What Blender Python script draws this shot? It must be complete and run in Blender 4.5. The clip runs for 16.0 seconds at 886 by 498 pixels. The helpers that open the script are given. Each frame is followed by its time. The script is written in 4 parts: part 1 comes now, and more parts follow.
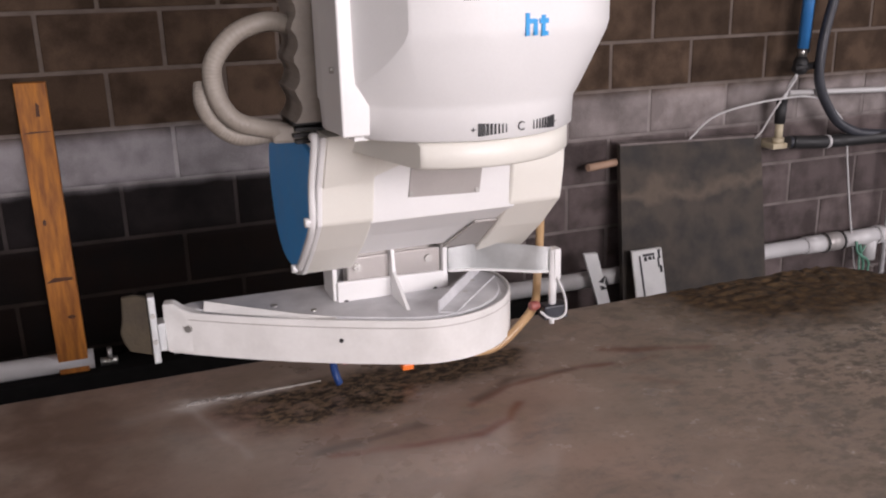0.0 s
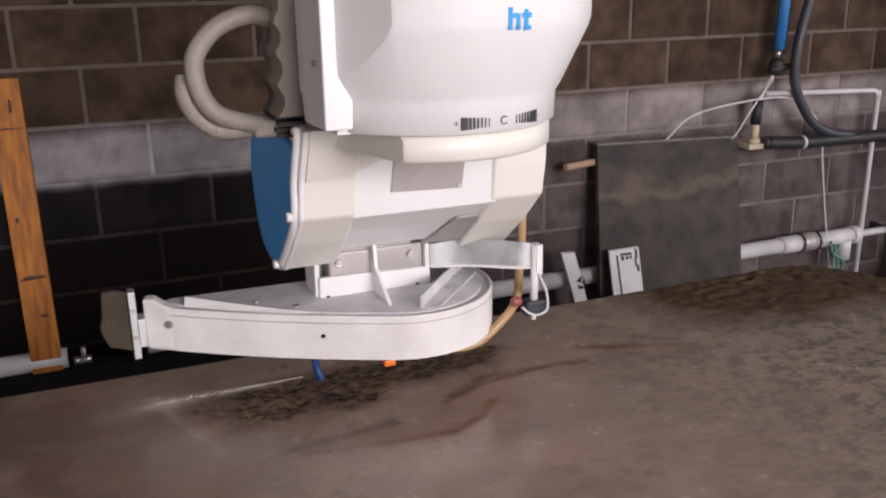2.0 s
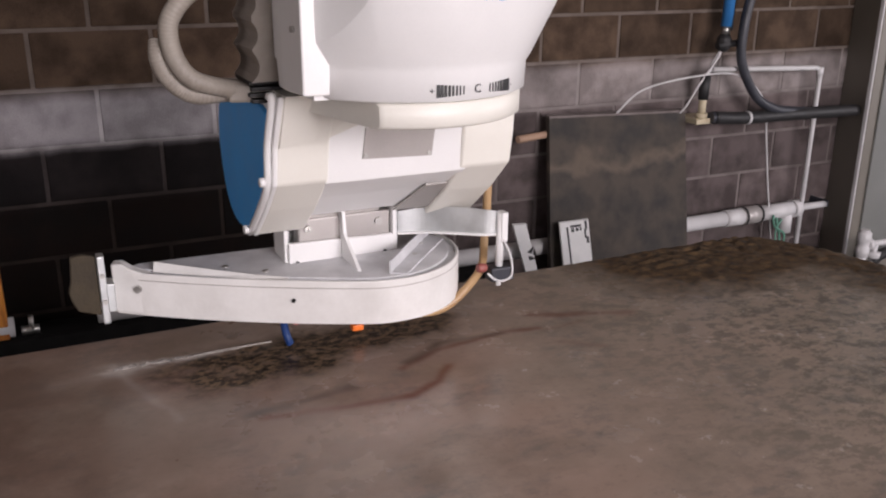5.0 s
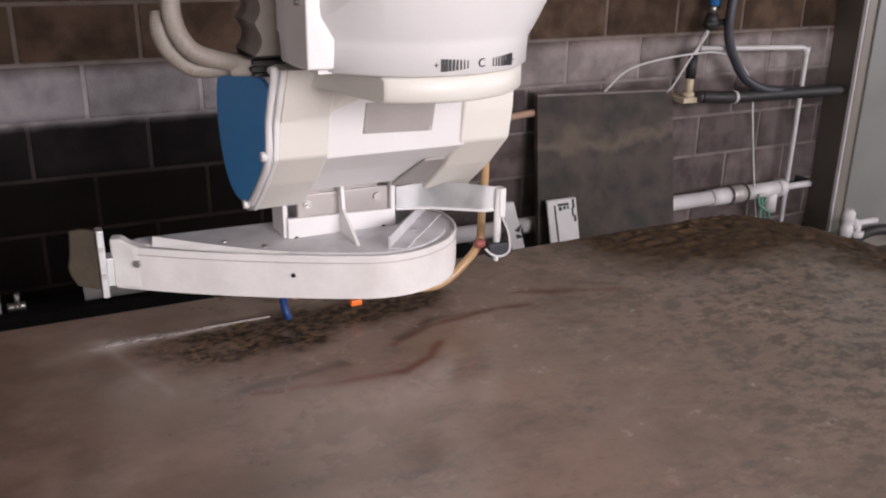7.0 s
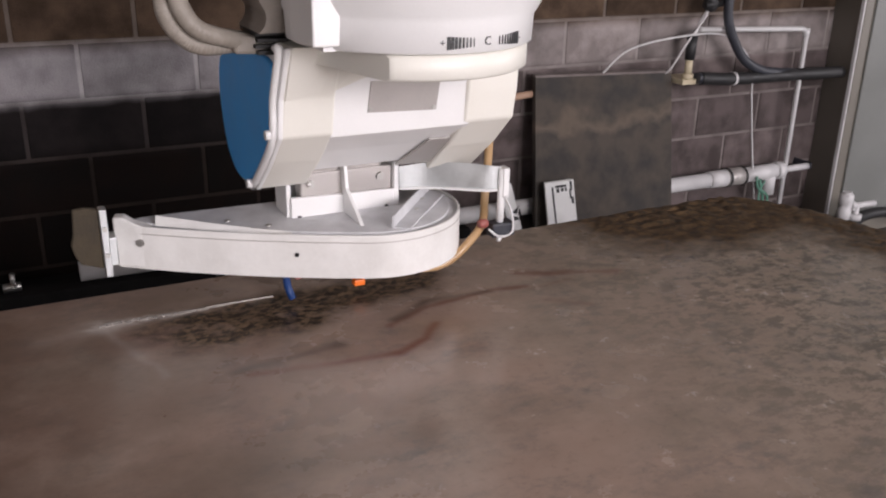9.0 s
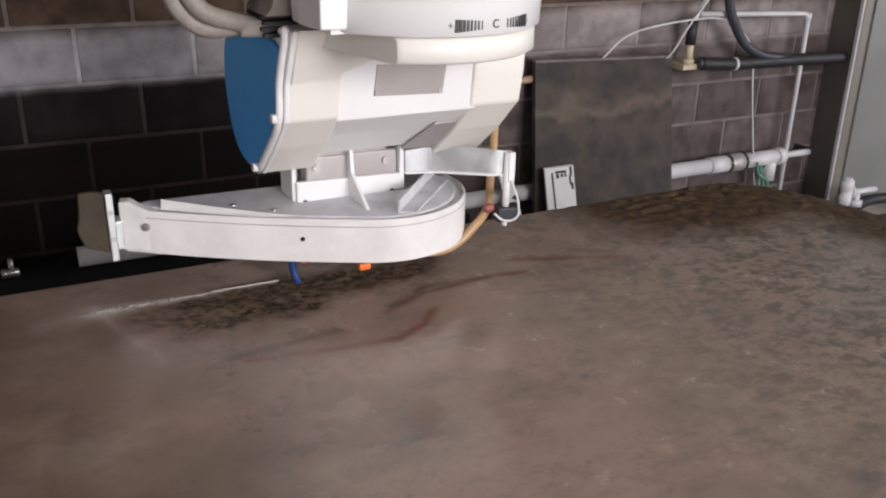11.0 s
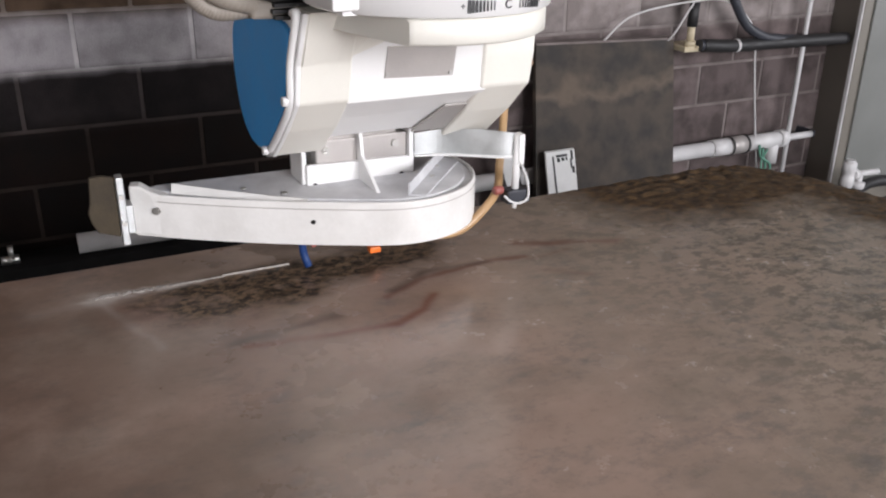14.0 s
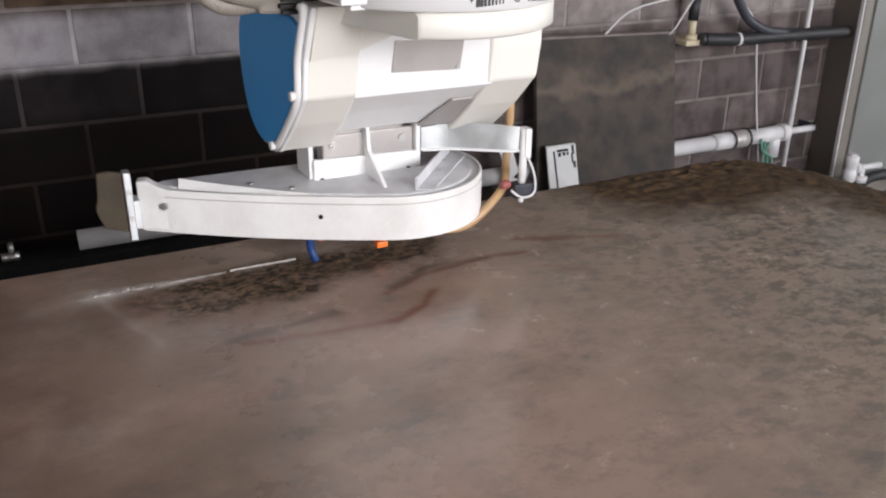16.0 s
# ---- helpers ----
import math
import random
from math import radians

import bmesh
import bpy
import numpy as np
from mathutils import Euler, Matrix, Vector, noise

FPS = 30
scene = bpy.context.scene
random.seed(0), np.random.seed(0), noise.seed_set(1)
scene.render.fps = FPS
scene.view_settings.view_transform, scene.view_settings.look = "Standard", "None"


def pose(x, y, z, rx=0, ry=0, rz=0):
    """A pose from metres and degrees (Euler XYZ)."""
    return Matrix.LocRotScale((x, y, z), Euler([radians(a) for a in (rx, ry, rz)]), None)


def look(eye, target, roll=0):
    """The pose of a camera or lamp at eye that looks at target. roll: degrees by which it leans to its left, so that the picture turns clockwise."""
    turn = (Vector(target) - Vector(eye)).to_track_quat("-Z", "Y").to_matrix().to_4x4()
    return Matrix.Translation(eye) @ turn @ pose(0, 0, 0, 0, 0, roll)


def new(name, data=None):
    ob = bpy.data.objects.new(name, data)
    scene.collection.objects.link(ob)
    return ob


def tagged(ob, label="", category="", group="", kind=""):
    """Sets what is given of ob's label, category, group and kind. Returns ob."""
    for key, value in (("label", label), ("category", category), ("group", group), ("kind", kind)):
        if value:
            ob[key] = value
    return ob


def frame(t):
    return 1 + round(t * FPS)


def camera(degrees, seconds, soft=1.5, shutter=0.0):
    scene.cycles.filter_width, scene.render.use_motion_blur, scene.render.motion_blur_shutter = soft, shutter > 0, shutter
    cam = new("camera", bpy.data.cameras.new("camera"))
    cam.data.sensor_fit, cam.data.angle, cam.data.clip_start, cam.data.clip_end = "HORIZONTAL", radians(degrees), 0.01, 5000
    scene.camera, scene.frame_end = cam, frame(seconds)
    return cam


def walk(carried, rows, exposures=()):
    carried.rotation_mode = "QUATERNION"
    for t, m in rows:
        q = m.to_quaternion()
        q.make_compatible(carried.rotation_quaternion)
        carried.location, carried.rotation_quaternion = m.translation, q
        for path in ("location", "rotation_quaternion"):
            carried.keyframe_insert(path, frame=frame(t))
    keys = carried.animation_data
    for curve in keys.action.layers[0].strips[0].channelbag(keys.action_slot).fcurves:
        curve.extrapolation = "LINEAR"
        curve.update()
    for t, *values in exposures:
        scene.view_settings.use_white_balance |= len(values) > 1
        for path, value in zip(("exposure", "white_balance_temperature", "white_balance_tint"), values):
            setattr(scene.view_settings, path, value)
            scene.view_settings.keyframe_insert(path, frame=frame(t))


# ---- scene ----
cam = camera(53.0, 16.0, soft=2.1)
PATH = [
    (0, (-0.0140, -3.3715, 1.7047), (0.6543, -1.5791, 1.1210), -1.483),
    (0.5, (-0.0142, -3.3751, 1.7016), (0.6681, -1.5881, 1.1176), -1.472),
    (1, (-0.0091, -3.3758, 1.6997), (0.6807, -1.5912, 1.1174), -1.392),
    (1.5, (-0.0050, -3.3732, 1.6970), (0.6946, -1.5921, 1.1154), -1.168),
    (2, (-0.0011, -3.3748, 1.6951), (0.7072, -1.5974, 1.1128), -1.012),
    (2.5, (0.0023, -3.3771, 1.6927), (0.7196, -1.6044, 1.1072), -0.858),
    (3, (0.0042, -3.3749, 1.6926), (0.7316, -1.6090, 1.0989), -0.630),
    (3.5, (0.0018, -3.3783, 1.6925), (0.7450, -1.6221, 1.0896), -0.363),
    (4, (-0.0076, -3.3892, 1.6946), (0.7601, -1.6480, 1.0789), -0.096),
    (6.5, (-0.0417, -3.3953, 1.6909), (0.7881, -1.7049, 1.0171), 0.744),
    (7, (-0.0421, -3.3918, 1.6887), (0.7894, -1.7062, 1.0050), 0.809),
    (7.5, (-0.0404, -3.3897, 1.6866), (0.7909, -1.7078, 0.9934), 0.850),
    (8, (-0.0392, -3.3879, 1.6861), (0.7920, -1.7103, 0.9826), 0.913),
    (8.5, (-0.0368, -3.3873, 1.6841), (0.7934, -1.7130, 0.9717), 0.924),
    (9, (-0.0352, -3.3860, 1.6835), (0.7947, -1.7153, 0.9623), 1.009),
    (11.5, (-0.0273, -3.3812, 1.6798), (0.7961, -1.7235, 0.9220), 1.036),
    (12, (-0.0257, -3.3805, 1.6801), (0.7961, -1.7254, 0.9150), 1.014),
    (12.5, (-0.0244, -3.3775, 1.6794), (0.7961, -1.7245, 0.9084), 0.957),
    (13, (-0.0228, -3.3762, 1.6802), (0.7960, -1.7252, 0.9031), 0.944),
    (13.5, (-0.0217, -3.3757, 1.6776), (0.7955, -1.7252, 0.8977), 0.816),
    (14, (-0.0196, -3.3753, 1.6764), (0.7956, -1.7252, 0.8938), 0.701),
    (14.5, (-0.0173, -3.3755, 1.6767), (0.7961, -1.7260, 0.8909), 0.679),
    (15, (-0.0149, -3.3755, 1.6771), (0.7965, -1.7261, 0.8888), 0.563),
    (15.5, (-0.0137, -3.3746, 1.6767), (0.7966, -1.7256, 0.8867), 0.511),
    (16, (-0.0126, -3.3705, 1.6755), (0.7968, -1.7225, 0.8824), 0.468),
]
walk(cam, [(t, look(eye, target, roll)) for t, eye, target, roll in PATH],
     exposures=[(0, 0.0, 6700, 20), (7, 0.0, 6700, 20), (9, 0.05, 6650, 18), (11.5, 0.15, 6500, 14), (12.4, 0.29, 6450, 13), (16, 0.3, 6400, 12)])

# ---- light ----
world = bpy.data.worlds.new("world")
scene.world = world
world.use_nodes = True
wn = world.node_tree
sky = wn.nodes.new("ShaderNodeTexSky")
sky.sky_type = "NISHITA"
sky.sun_disc = False
sky.sun_elevation, sky.sun_rotation = radians(40), radians(160)
wn.links.new(sky.outputs[0], wn.nodes["Background"].inputs[0])
wn.nodes["Background"].inputs[1].default_value = 0.08


def area_lamp(name, eye, target, sx, sy, watts, colour):
    data = bpy.data.lights.new(name, "AREA")
    data.shape, data.size, data.size_y, data.energy, data.color = "RECTANGLE", sx, sy, watts, colour
    ob = new(name, data)
    ob.matrix_basis = look(eye, target)
    return ob


# daylight through the open roller door behind and the two side windows
area_lamp("door_daylight", (1.6, -8.2, 2.65), (0.8, -1.0, 1.2), 3.6, 2.0, 405, (0.99, 0.975, 0.985))
area_lamp("side_daylight", (7.9, -4.2, 1.9), (2.4, -0.6, 0.7), 0.8, 2.4, 125, (0.96, 0.97, 1.0))
area_lamp("west_daylight", (-4.9, -4.2, 2.0), (0.3, -1.6, 1.2), 1.6, 1.6, 40, (1.0, 0.965, 0.95))
scene.view_settings.exposure = 0.0


# ---- materials ----
def material(name, a, b, rough=0.6, metal=0.0, scale=8.0, fine=90.0, bump=0.15, spread=0.5, rspread=0.12, vary=0.0, coat=0.0, stretch=(1, 1, 1)):
    """Two colours mixed by a coarse and a fine noise; the same noises drive roughness and relief."""
    m = bpy.data.materials.new(name)
    m.use_nodes = True
    nt = m.node_tree
    N, L = nt.nodes, nt.links
    bs = N["Principled BSDF"]
    tc = N.new("ShaderNodeTexCoord")
    mp = N.new("ShaderNodeMapping")
    mp.inputs["Scale"].default_value = stretch
    L.new(tc.outputs["Object"], mp.inputs[0])
    oi = N.new("ShaderNodeObjectInfo")
    sh = N.new("ShaderNodeVectorMath")
    sh.operation = "ADD"
    mu = N.new("ShaderNodeMath")
    mu.operation = "MULTIPLY"
    mu.inputs[1].default_value = 37.0
    L.new(oi.outputs["Random"], mu.inputs[0])
    L.new(mp.outputs[0], sh.inputs[0])
    L.new(mu.outputs[0], sh.inputs[1])
    n1 = N.new("ShaderNodeTexNoise")
    n1.inputs["Scale"].default_value = scale
    n1.inputs["Detail"].default_value = 5
    n2 = N.new("ShaderNodeTexNoise")
    n2.inputs["Scale"].default_value = fine
    n2.inputs["Detail"].default_value = 3
    L.new(sh.outputs[0], n1.inputs["Vector"])
    L.new(sh.outputs[0], n2.inputs["Vector"])
    r1 = N.new("ShaderNodeMapRange")
    r1.inputs[1].default_value, r1.inputs[2].default_value = 0.5 - 0.25 * spread - 0.05, 0.5 + 0.25 * spread + 0.05
    L.new(n1.outputs[0], r1.inputs[0])
    mx = N.new("ShaderNodeMix")
    mx.data_type = "FLOAT"
    mx.inputs[0].default_value = 0.35
    L.new(r1.outputs[0], mx.inputs[2])
    L.new(n2.outputs[0], mx.inputs[3])
    cm = N.new("ShaderNodeMix")
    cm.data_type = "RGBA"
    cm.inputs[6].default_value, cm.inputs[7].default_value = (*a, 1), (*b, 1)
    L.new(mx.outputs[0], cm.inputs[0])
    last = cm.outputs[2]
    if vary:
        hv = N.new("ShaderNodeHueSaturation")
        vr = N.new("ShaderNodeMapRange")
        vr.inputs[3].default_value, vr.inputs[4].default_value = 1 - vary, 1 + vary
        L.new(oi.outputs["Random"], vr.inputs[0])
        L.new(vr.outputs[0], hv.inputs["Value"])
        L.new(last, hv.inputs["Color"])
        last = hv.outputs[0]
    L.new(last, bs.inputs["Base Color"])
    rr = N.new("ShaderNodeMapRange")
    rr.inputs[3].default_value, rr.inputs[4].default_value = max(0.03, rough - rspread), min(1, rough + rspread)
    L.new(mx.outputs[0], rr.inputs[0])
    L.new(rr.outputs[0], bs.inputs["Roughness"])
    bs.inputs["Metallic"].default_value = metal
    bs.inputs["Coat Weight"].default_value = coat
    bp = N.new("ShaderNodeBump")
    bp.inputs["Strength"].default_value, bp.inputs["Distance"].default_value = bump, 0.004
    L.new(n2.outputs[0], bp.inputs["Height"])
    L.new(bp.outputs[0], bs.inputs["Normal"])
    return m


M_MORTAR = material("mortar", (0.15, 0.125, 0.115), (0.30, 0.255, 0.24), 0.95, scale=9, fine=200, bump=0.7)
M_PLASTER = material("plain_wall", (0.15, 0.135, 0.125), (0.24, 0.215, 0.2), 0.9, scale=2, fine=60)
M_FLOOR = material("wet_concrete", (0.035, 0.032, 0.03), (0.08, 0.074, 0.07), 0.5, scale=3, fine=80, bump=0.3)
# ledge: the slab's shade is painted in as a near-black base
M_LEDGE = material("shade_dark_concrete", (0.006, 0.006, 0.006), (0.016, 0.015, 0.015), 0.95, scale=12, fine=150)
M_BLACK = material("black_rubber", (0.012, 0.012, 0.013), (0.03, 0.029, 0.03), 0.55, scale=20, fine=150)
M_DGREY = material("dark_hose", (0.024, 0.026, 0.034), (0.052, 0.055, 0.068), 0.45, scale=20, fine=150)
M_CREAM = material("cream_paint", (0.74, 0.72, 0.655), (0.83, 0.81, 0.75), 0.4, scale=6, fine=220, bump=0.05, spread=0.9)
M_WHITE = material("white_paint", (0.76, 0.755, 0.75), (0.86, 0.855, 0.85), 0.38, scale=7, fine=220, bump=0.05, spread=0.9)
M_GUARD = material("worn_white_paint", (0.66, 0.645, 0.62), (0.84, 0.83, 0.81), 0.45, scale=14, fine=120, bump=0.1, spread=0.7)
M_TOP = material("slurry_dusted_paint", (0.46, 0.46, 0.475), (0.70, 0.70, 0.715), 0.7, scale=16, fine=140, bump=0.2)
M_PLATE = material("brushed_plate", (0.40, 0.375, 0.36), (0.5, 0.47, 0.45), 0.45, 0.35, scale=10, fine=200, bump=0.05)
M_STEEL = material("galvanised_steel", (0.48, 0.5, 0.5), (0.66, 0.68, 0.68), 0.42, 0.7, scale=22, fine=160, bump=0.06)
M_BOLT = material("zinc_bolt", (0.4, 0.39, 0.37), (0.55, 0.54, 0.52), 0.35, 0.9, scale=40, fine=200)
M_BLUE = material("blue_plastic", (0.024, 0.165, 0.43), (0.036, 0.215, 0.54), 0.5, scale=9, fine=160, bump=0.1)
M_CAP = material("blue_cap_plastic", (0.046, 0.33, 0.78), (0.066, 0.41, 0.9), 0.5, scale=9, fine=160, bump=0.1)
M_NAVY = material("navy_plastic", (0.006, 0.03, 0.13), (0.012, 0.05, 0.18), 0.45, scale=20)
M_LBLUE = material("light_blue_vinyl", (0.03, 0.33, 0.72), (0.04, 0.38, 0.8), 0.4, scale=20)
M_INK = material("black_vinyl", (0.012, 0.012, 0.013), (0.02, 0.02, 0.022), 0.45, scale=20)
M_HOSE = material("grey_conduit", (0.23, 0.2, 0.17), (0.34, 0.305, 0.265), 0.55, scale=20, fine=120)
M_BELLOWS = material("bellows_cloth", (0.20, 0.172, 0.15), (0.32, 0.283, 0.25), 0.75, scale=12, fine=140)
M_PVC = material("white_pvc", (0.56, 0.55, 0.55), (0.72, 0.71, 0.71), 0.4, scale=8, fine=100, bump=0.05)
M_TAN = material("amber_hose", (0.40, 0.24, 0.115), (0.53, 0.345, 0.18), 0.35, scale=20, fine=100)
M_BRASS = material("brass", (0.55, 0.42, 0.2), (0.68, 0.55, 0.3), 0.4, 0.8, scale=30)
M_RED = material("red_plastic", (0.25, 0.07, 0.06), (0.4, 0.12, 0.10), 0.45, scale=30)
M_ORANGE = material("orange_plastic", (0.85, 0.16, 0.02), (0.95, 0.22, 0.03), 0.4, scale=30)
M_GREEN = material("green_tape", (0.08, 0.22, 0.16), (0.14, 0.34, 0.25), 0.6, scale=30)
M_BRUSH = material("muddy_rubber_flap", (0.022, 0.016, 0.0095), (0.07, 0.053, 0.032), 0.8, scale=14, fine=120, bump=0.4)
M_WOOD = material("pine_lumber", (0.19, 0.048, 0.006), (0.68, 0.26, 0.036), 0.6, scale=9, fine=60, bump=0.2, stretch=(6, 6, 0.7))
M_KNOT = material("dark_knot", (0.05, 0.016, 0.006), (0.13, 0.045, 0.014), 0.6, scale=30)
M_STICK = material("pale_stick", (0.4, 0.25, 0.17), (0.55, 0.37, 0.27), 0.7, scale=9, fine=60)
M_BOARD = material("dusty_brown_stone", (0.005, 0.0038, 0.003), (0.076, 0.06, 0.048), 0.72, scale=8.5, fine=22, bump=0.2, spread=0.3)


def add_dust_band(m, z0, colour, width):
    """A wavy band of dried slurry across a leaning sheet."""
    N, L = m.node_tree.nodes, m.node_tree.links
    bs = N["Principled BSDF"]
    old = bs.inputs["Base Color"].links[0].from_socket
    tc, sp, nz = N.new("ShaderNodeTexCoord"), N.new("ShaderNodeSeparateXYZ"), N.new("ShaderNodeTexNoise")
    nz.inputs["Scale"].default_value, nz.inputs["Detail"].default_value = 4.5, 6
    L.new(tc.outputs["Object"], sp.inputs[0])
    L.new(tc.outputs["Object"], nz.inputs["Vector"])
    w = N.new("ShaderNodeMath")
    w.operation = "MULTIPLY_ADD"
    w.inputs[1].default_value = 0.36
    L.new(nz.outputs[0], w.inputs[0])
    L.new(sp.outputs[2], w.inputs[2])
    d = N.new("ShaderNodeMath")
    d.operation = "SUBTRACT"
    d.inputs[1].default_value = z0 + 0.18
    L.new(w.outputs[0], d.inputs[0])
    e = N.new("ShaderNodeMath")
    e.operation = "ABSOLUTE"
    L.new(d.outputs[0], e.inputs[0])
    r = N.new("ShaderNodeMapRange")
    r.inputs[1].default_value, r.inputs[2].default_value, r.inputs[3].default_value, r.inputs[4].default_value = 0.0, width, 0.75, 0.0
    L.new(e.outputs[0], r.inputs[0])
    mx = N.new("ShaderNodeMix")
    mx.data_type = "RGBA"
    mx.inputs[7].default_value = (*colour, 1)
    L.new(r.outputs[0], mx.inputs[0])
    L.new(old, mx.inputs[6])
    L.new(mx.outputs[2], bs.inputs["Base Color"])


def wall_tones(m, brown, pale_right, pale_left, grey, half_shade, dark):
    """Tones of the long wall: shade painted in low on the left, a pale band above it, soft-edged and running over the
    joints.
    """
    N, L = m.node_tree.nodes, m.node_tree.links
    bs = N["Principled BSDF"]
    cm = [n for n in N if n.type == "MIX" and n.data_type == "RGBA"][0]
    grain = cm.inputs[0].links[0].from_socket
    geo, sp = N.new("ShaderNodeNewGeometry"), N.new("ShaderNodeSeparateXYZ")
    L.new(geo.outputs["Position"], sp.inputs[0])

    def wander(axis, scale, amount):
        nz, mu = N.new("ShaderNodeTexNoise"), N.new("ShaderNodeMath")
        nz.inputs["Scale"].default_value, nz.inputs["Detail"].default_value = scale, 4
        L.new(geo.outputs["Position"], nz.inputs["Vector"])
        mu.operation = "MULTIPLY_ADD"
        mu.inputs[1].default_value = amount
        L.new(nz.outputs[0], mu.inputs[0])
        L.new(sp.outputs[axis], mu.inputs[2])
        out = N.new("ShaderNodeMath")
        out.operation = "SUBTRACT"
        out.inputs[1].default_value = amount / 2
        L.new(mu.outputs[0], out.inputs[0])
        return out.outputs[0]

    def ramp(x, lo, hi):
        r = N.new("ShaderNodeMapRange")
        r.interpolation_type = "SMOOTHSTEP"
        r.inputs[1].default_value, r.inputs[2].default_value = lo, hi
        L.new(x, r.inputs[0])
        return r.outputs[0]

    def mix(f, p, q):
        r = N.new("ShaderNodeMix")
        r.data_type = "RGBA"
        for k, v in ((0, f), (6, p), (7, q)):
            if isinstance(v, tuple):
                r.inputs[k].default_value = (*v, 1)
            else:
                L.new(v, r.inputs[k])
        return r.outputs[2]

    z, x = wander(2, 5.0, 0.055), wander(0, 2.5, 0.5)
    tone = {k: mix(grain, *v) for k, v in (("brown", brown), ("pale_right", pale_right), ("white", pale_left), ("grey", grey), ("half_shade", half_shade), ("dark", dark))}
    band = mix(ramp(x, 0.5, 1.4), tone["white"], tone["pale_right"])
    # painted shade: the low left of the wall goes near-black
    low = mix(ramp(z, 0.77, 0.86), tone["dark"], tone["half_shade"])
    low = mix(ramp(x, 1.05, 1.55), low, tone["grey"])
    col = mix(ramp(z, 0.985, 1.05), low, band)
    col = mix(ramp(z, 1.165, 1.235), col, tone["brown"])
    users = [l.to_socket for l in cm.outputs[2].links]
    for u in users:
        L.new(col, u)


M_BLOCK = material("concrete_block", (0.1, 0.1, 0.1), (0.2, 0.2, 0.2), 0.88, scale=8, fine=160, bump=0.6, vary=0.2, spread=0.3)
# last two pairs of each call: shade painted into block and joint colour
wall_tones(M_BLOCK, ((0.032, 0.0195, 0.0125), (0.108, 0.072, 0.05)), ((0.165, 0.14, 0.134), (0.36, 0.315, 0.305)), ((0.23, 0.213, 0.223), (0.49, 0.46, 0.48)),
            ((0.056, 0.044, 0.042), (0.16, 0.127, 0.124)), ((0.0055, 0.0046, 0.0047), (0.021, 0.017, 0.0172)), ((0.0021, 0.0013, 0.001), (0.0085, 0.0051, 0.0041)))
wall_tones(M_MORTAR, ((0.105, 0.083, 0.069), (0.21, 0.17, 0.147)), ((0.22, 0.19, 0.18), (0.38, 0.34, 0.33)), ((0.36, 0.34, 0.35), (0.66, 0.63, 0.64)),
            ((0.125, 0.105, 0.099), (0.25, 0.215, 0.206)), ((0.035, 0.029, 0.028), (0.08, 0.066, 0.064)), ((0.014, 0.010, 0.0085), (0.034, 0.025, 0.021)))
add_dust_band(M_BOARD, 0.78, (0.13, 0.098, 0.072), 0.045)
for m in (M_BLOCK, M_LEDGE, M_MORTAR):
    m.node_tree.nodes["Principled BSDF"].inputs["Specular IOR Level"].default_value = 0.15
M_BASE = material("pale_brass", (0.5, 0.42, 0.28), (0.64, 0.56, 0.4), 0.5, scale=20)
M_CAB = material("grey_enamel", (0.16, 0.145, 0.122), (0.215, 0.195, 0.165), 0.45, scale=3, fine=120, bump=0.05)
M_CABD = material("light_grey_enamel", (0.165, 0.17, 0.16), (0.225, 0.23, 0.218), 0.45, scale=3, fine=120, bump=0.05)
M_TILE = material("white_sample", (0.6, 0.6, 0.59), (0.74, 0.74, 0.73), 0.5, scale=12)
M_LINE = material("stone_slurry", (0.27, 0.245, 0.225), (0.5, 0.46, 0.425), 0.6, scale=60, fine=200, bump=0.5)


# ---- building helpers ----
def box(bm, x0, x1, y0, y1, z0, z1, bevel=0.0, segs=2):
    m = Matrix.Translation(((x0 + x1) / 2, (y0 + y1) / 2, (z0 + z1) / 2)) @ Matrix.Diagonal((x1 - x0, y1 - y0, z1 - z0, 1))
    r = bmesh.ops.create_cube(bm, size=1, matrix=m)
    if bevel:
        es = list({e for v in r["verts"] for e in v.link_edges})
        bmesh.ops.bevel(bm, geom=es, offset=bevel, segments=segs, affect="EDGES", profile=0.5)
    return bm


def prism(bm, pts, direction, bevel=0.0, segs=2):
    """A flat outline pushed along a direction."""
    vs = [bm.verts.new(p) for p in pts]
    f = bm.faces.new(vs)
    r = bmesh.ops.extrude_face_region(bm, geom=[f])
    top = [v for v in r["geom"] if isinstance(v, bmesh.types.BMVert)]
    bmesh.ops.translate(bm, verts=top, vec=direction)
    allv = vs + top
    bmesh.ops.recalc_face_normals(bm, faces=list({f for v in allv for f in v.link_faces}))
    if bevel:
        es = list({e for v in allv for e in v.link_edges})
        bmesh.ops.bevel(bm, geom=es, offset=bevel, segments=segs, affect="EDGES", profile=0.5)
    return bm


def lathe(bm, profile, centre, segs=48, axis="z"):
    """A profile of (radius, height) turned round an axis; smooth."""
    rings = []
    for r, h in profile:
        ring = []
        for k in range(segs):
            a = 2 * math.pi * k / segs
            p = (r * math.cos(a), r * math.sin(a), h)
            if axis == "x":
                p = (h, r * math.cos(a), r * math.sin(a))
            elif axis == "y":
                p = (r * math.cos(a), h, r * math.sin(a))
            ring.append(bm.verts.new(Vector(p) + Vector(centre)))
        rings.append(ring)
    for a, b in zip(rings, rings[1:]):
        for k in range(segs):
            f = bm.faces.new((a[k], a[(k + 1) % segs], b[(k + 1) % segs], b[k]))
            f.smooth = True
    bm.faces.new(rings[0][::-1])
    bm.faces.new(rings[-1])
    bmesh.ops.recalc_face_normals(bm, faces=list(bm.faces))
    return bm


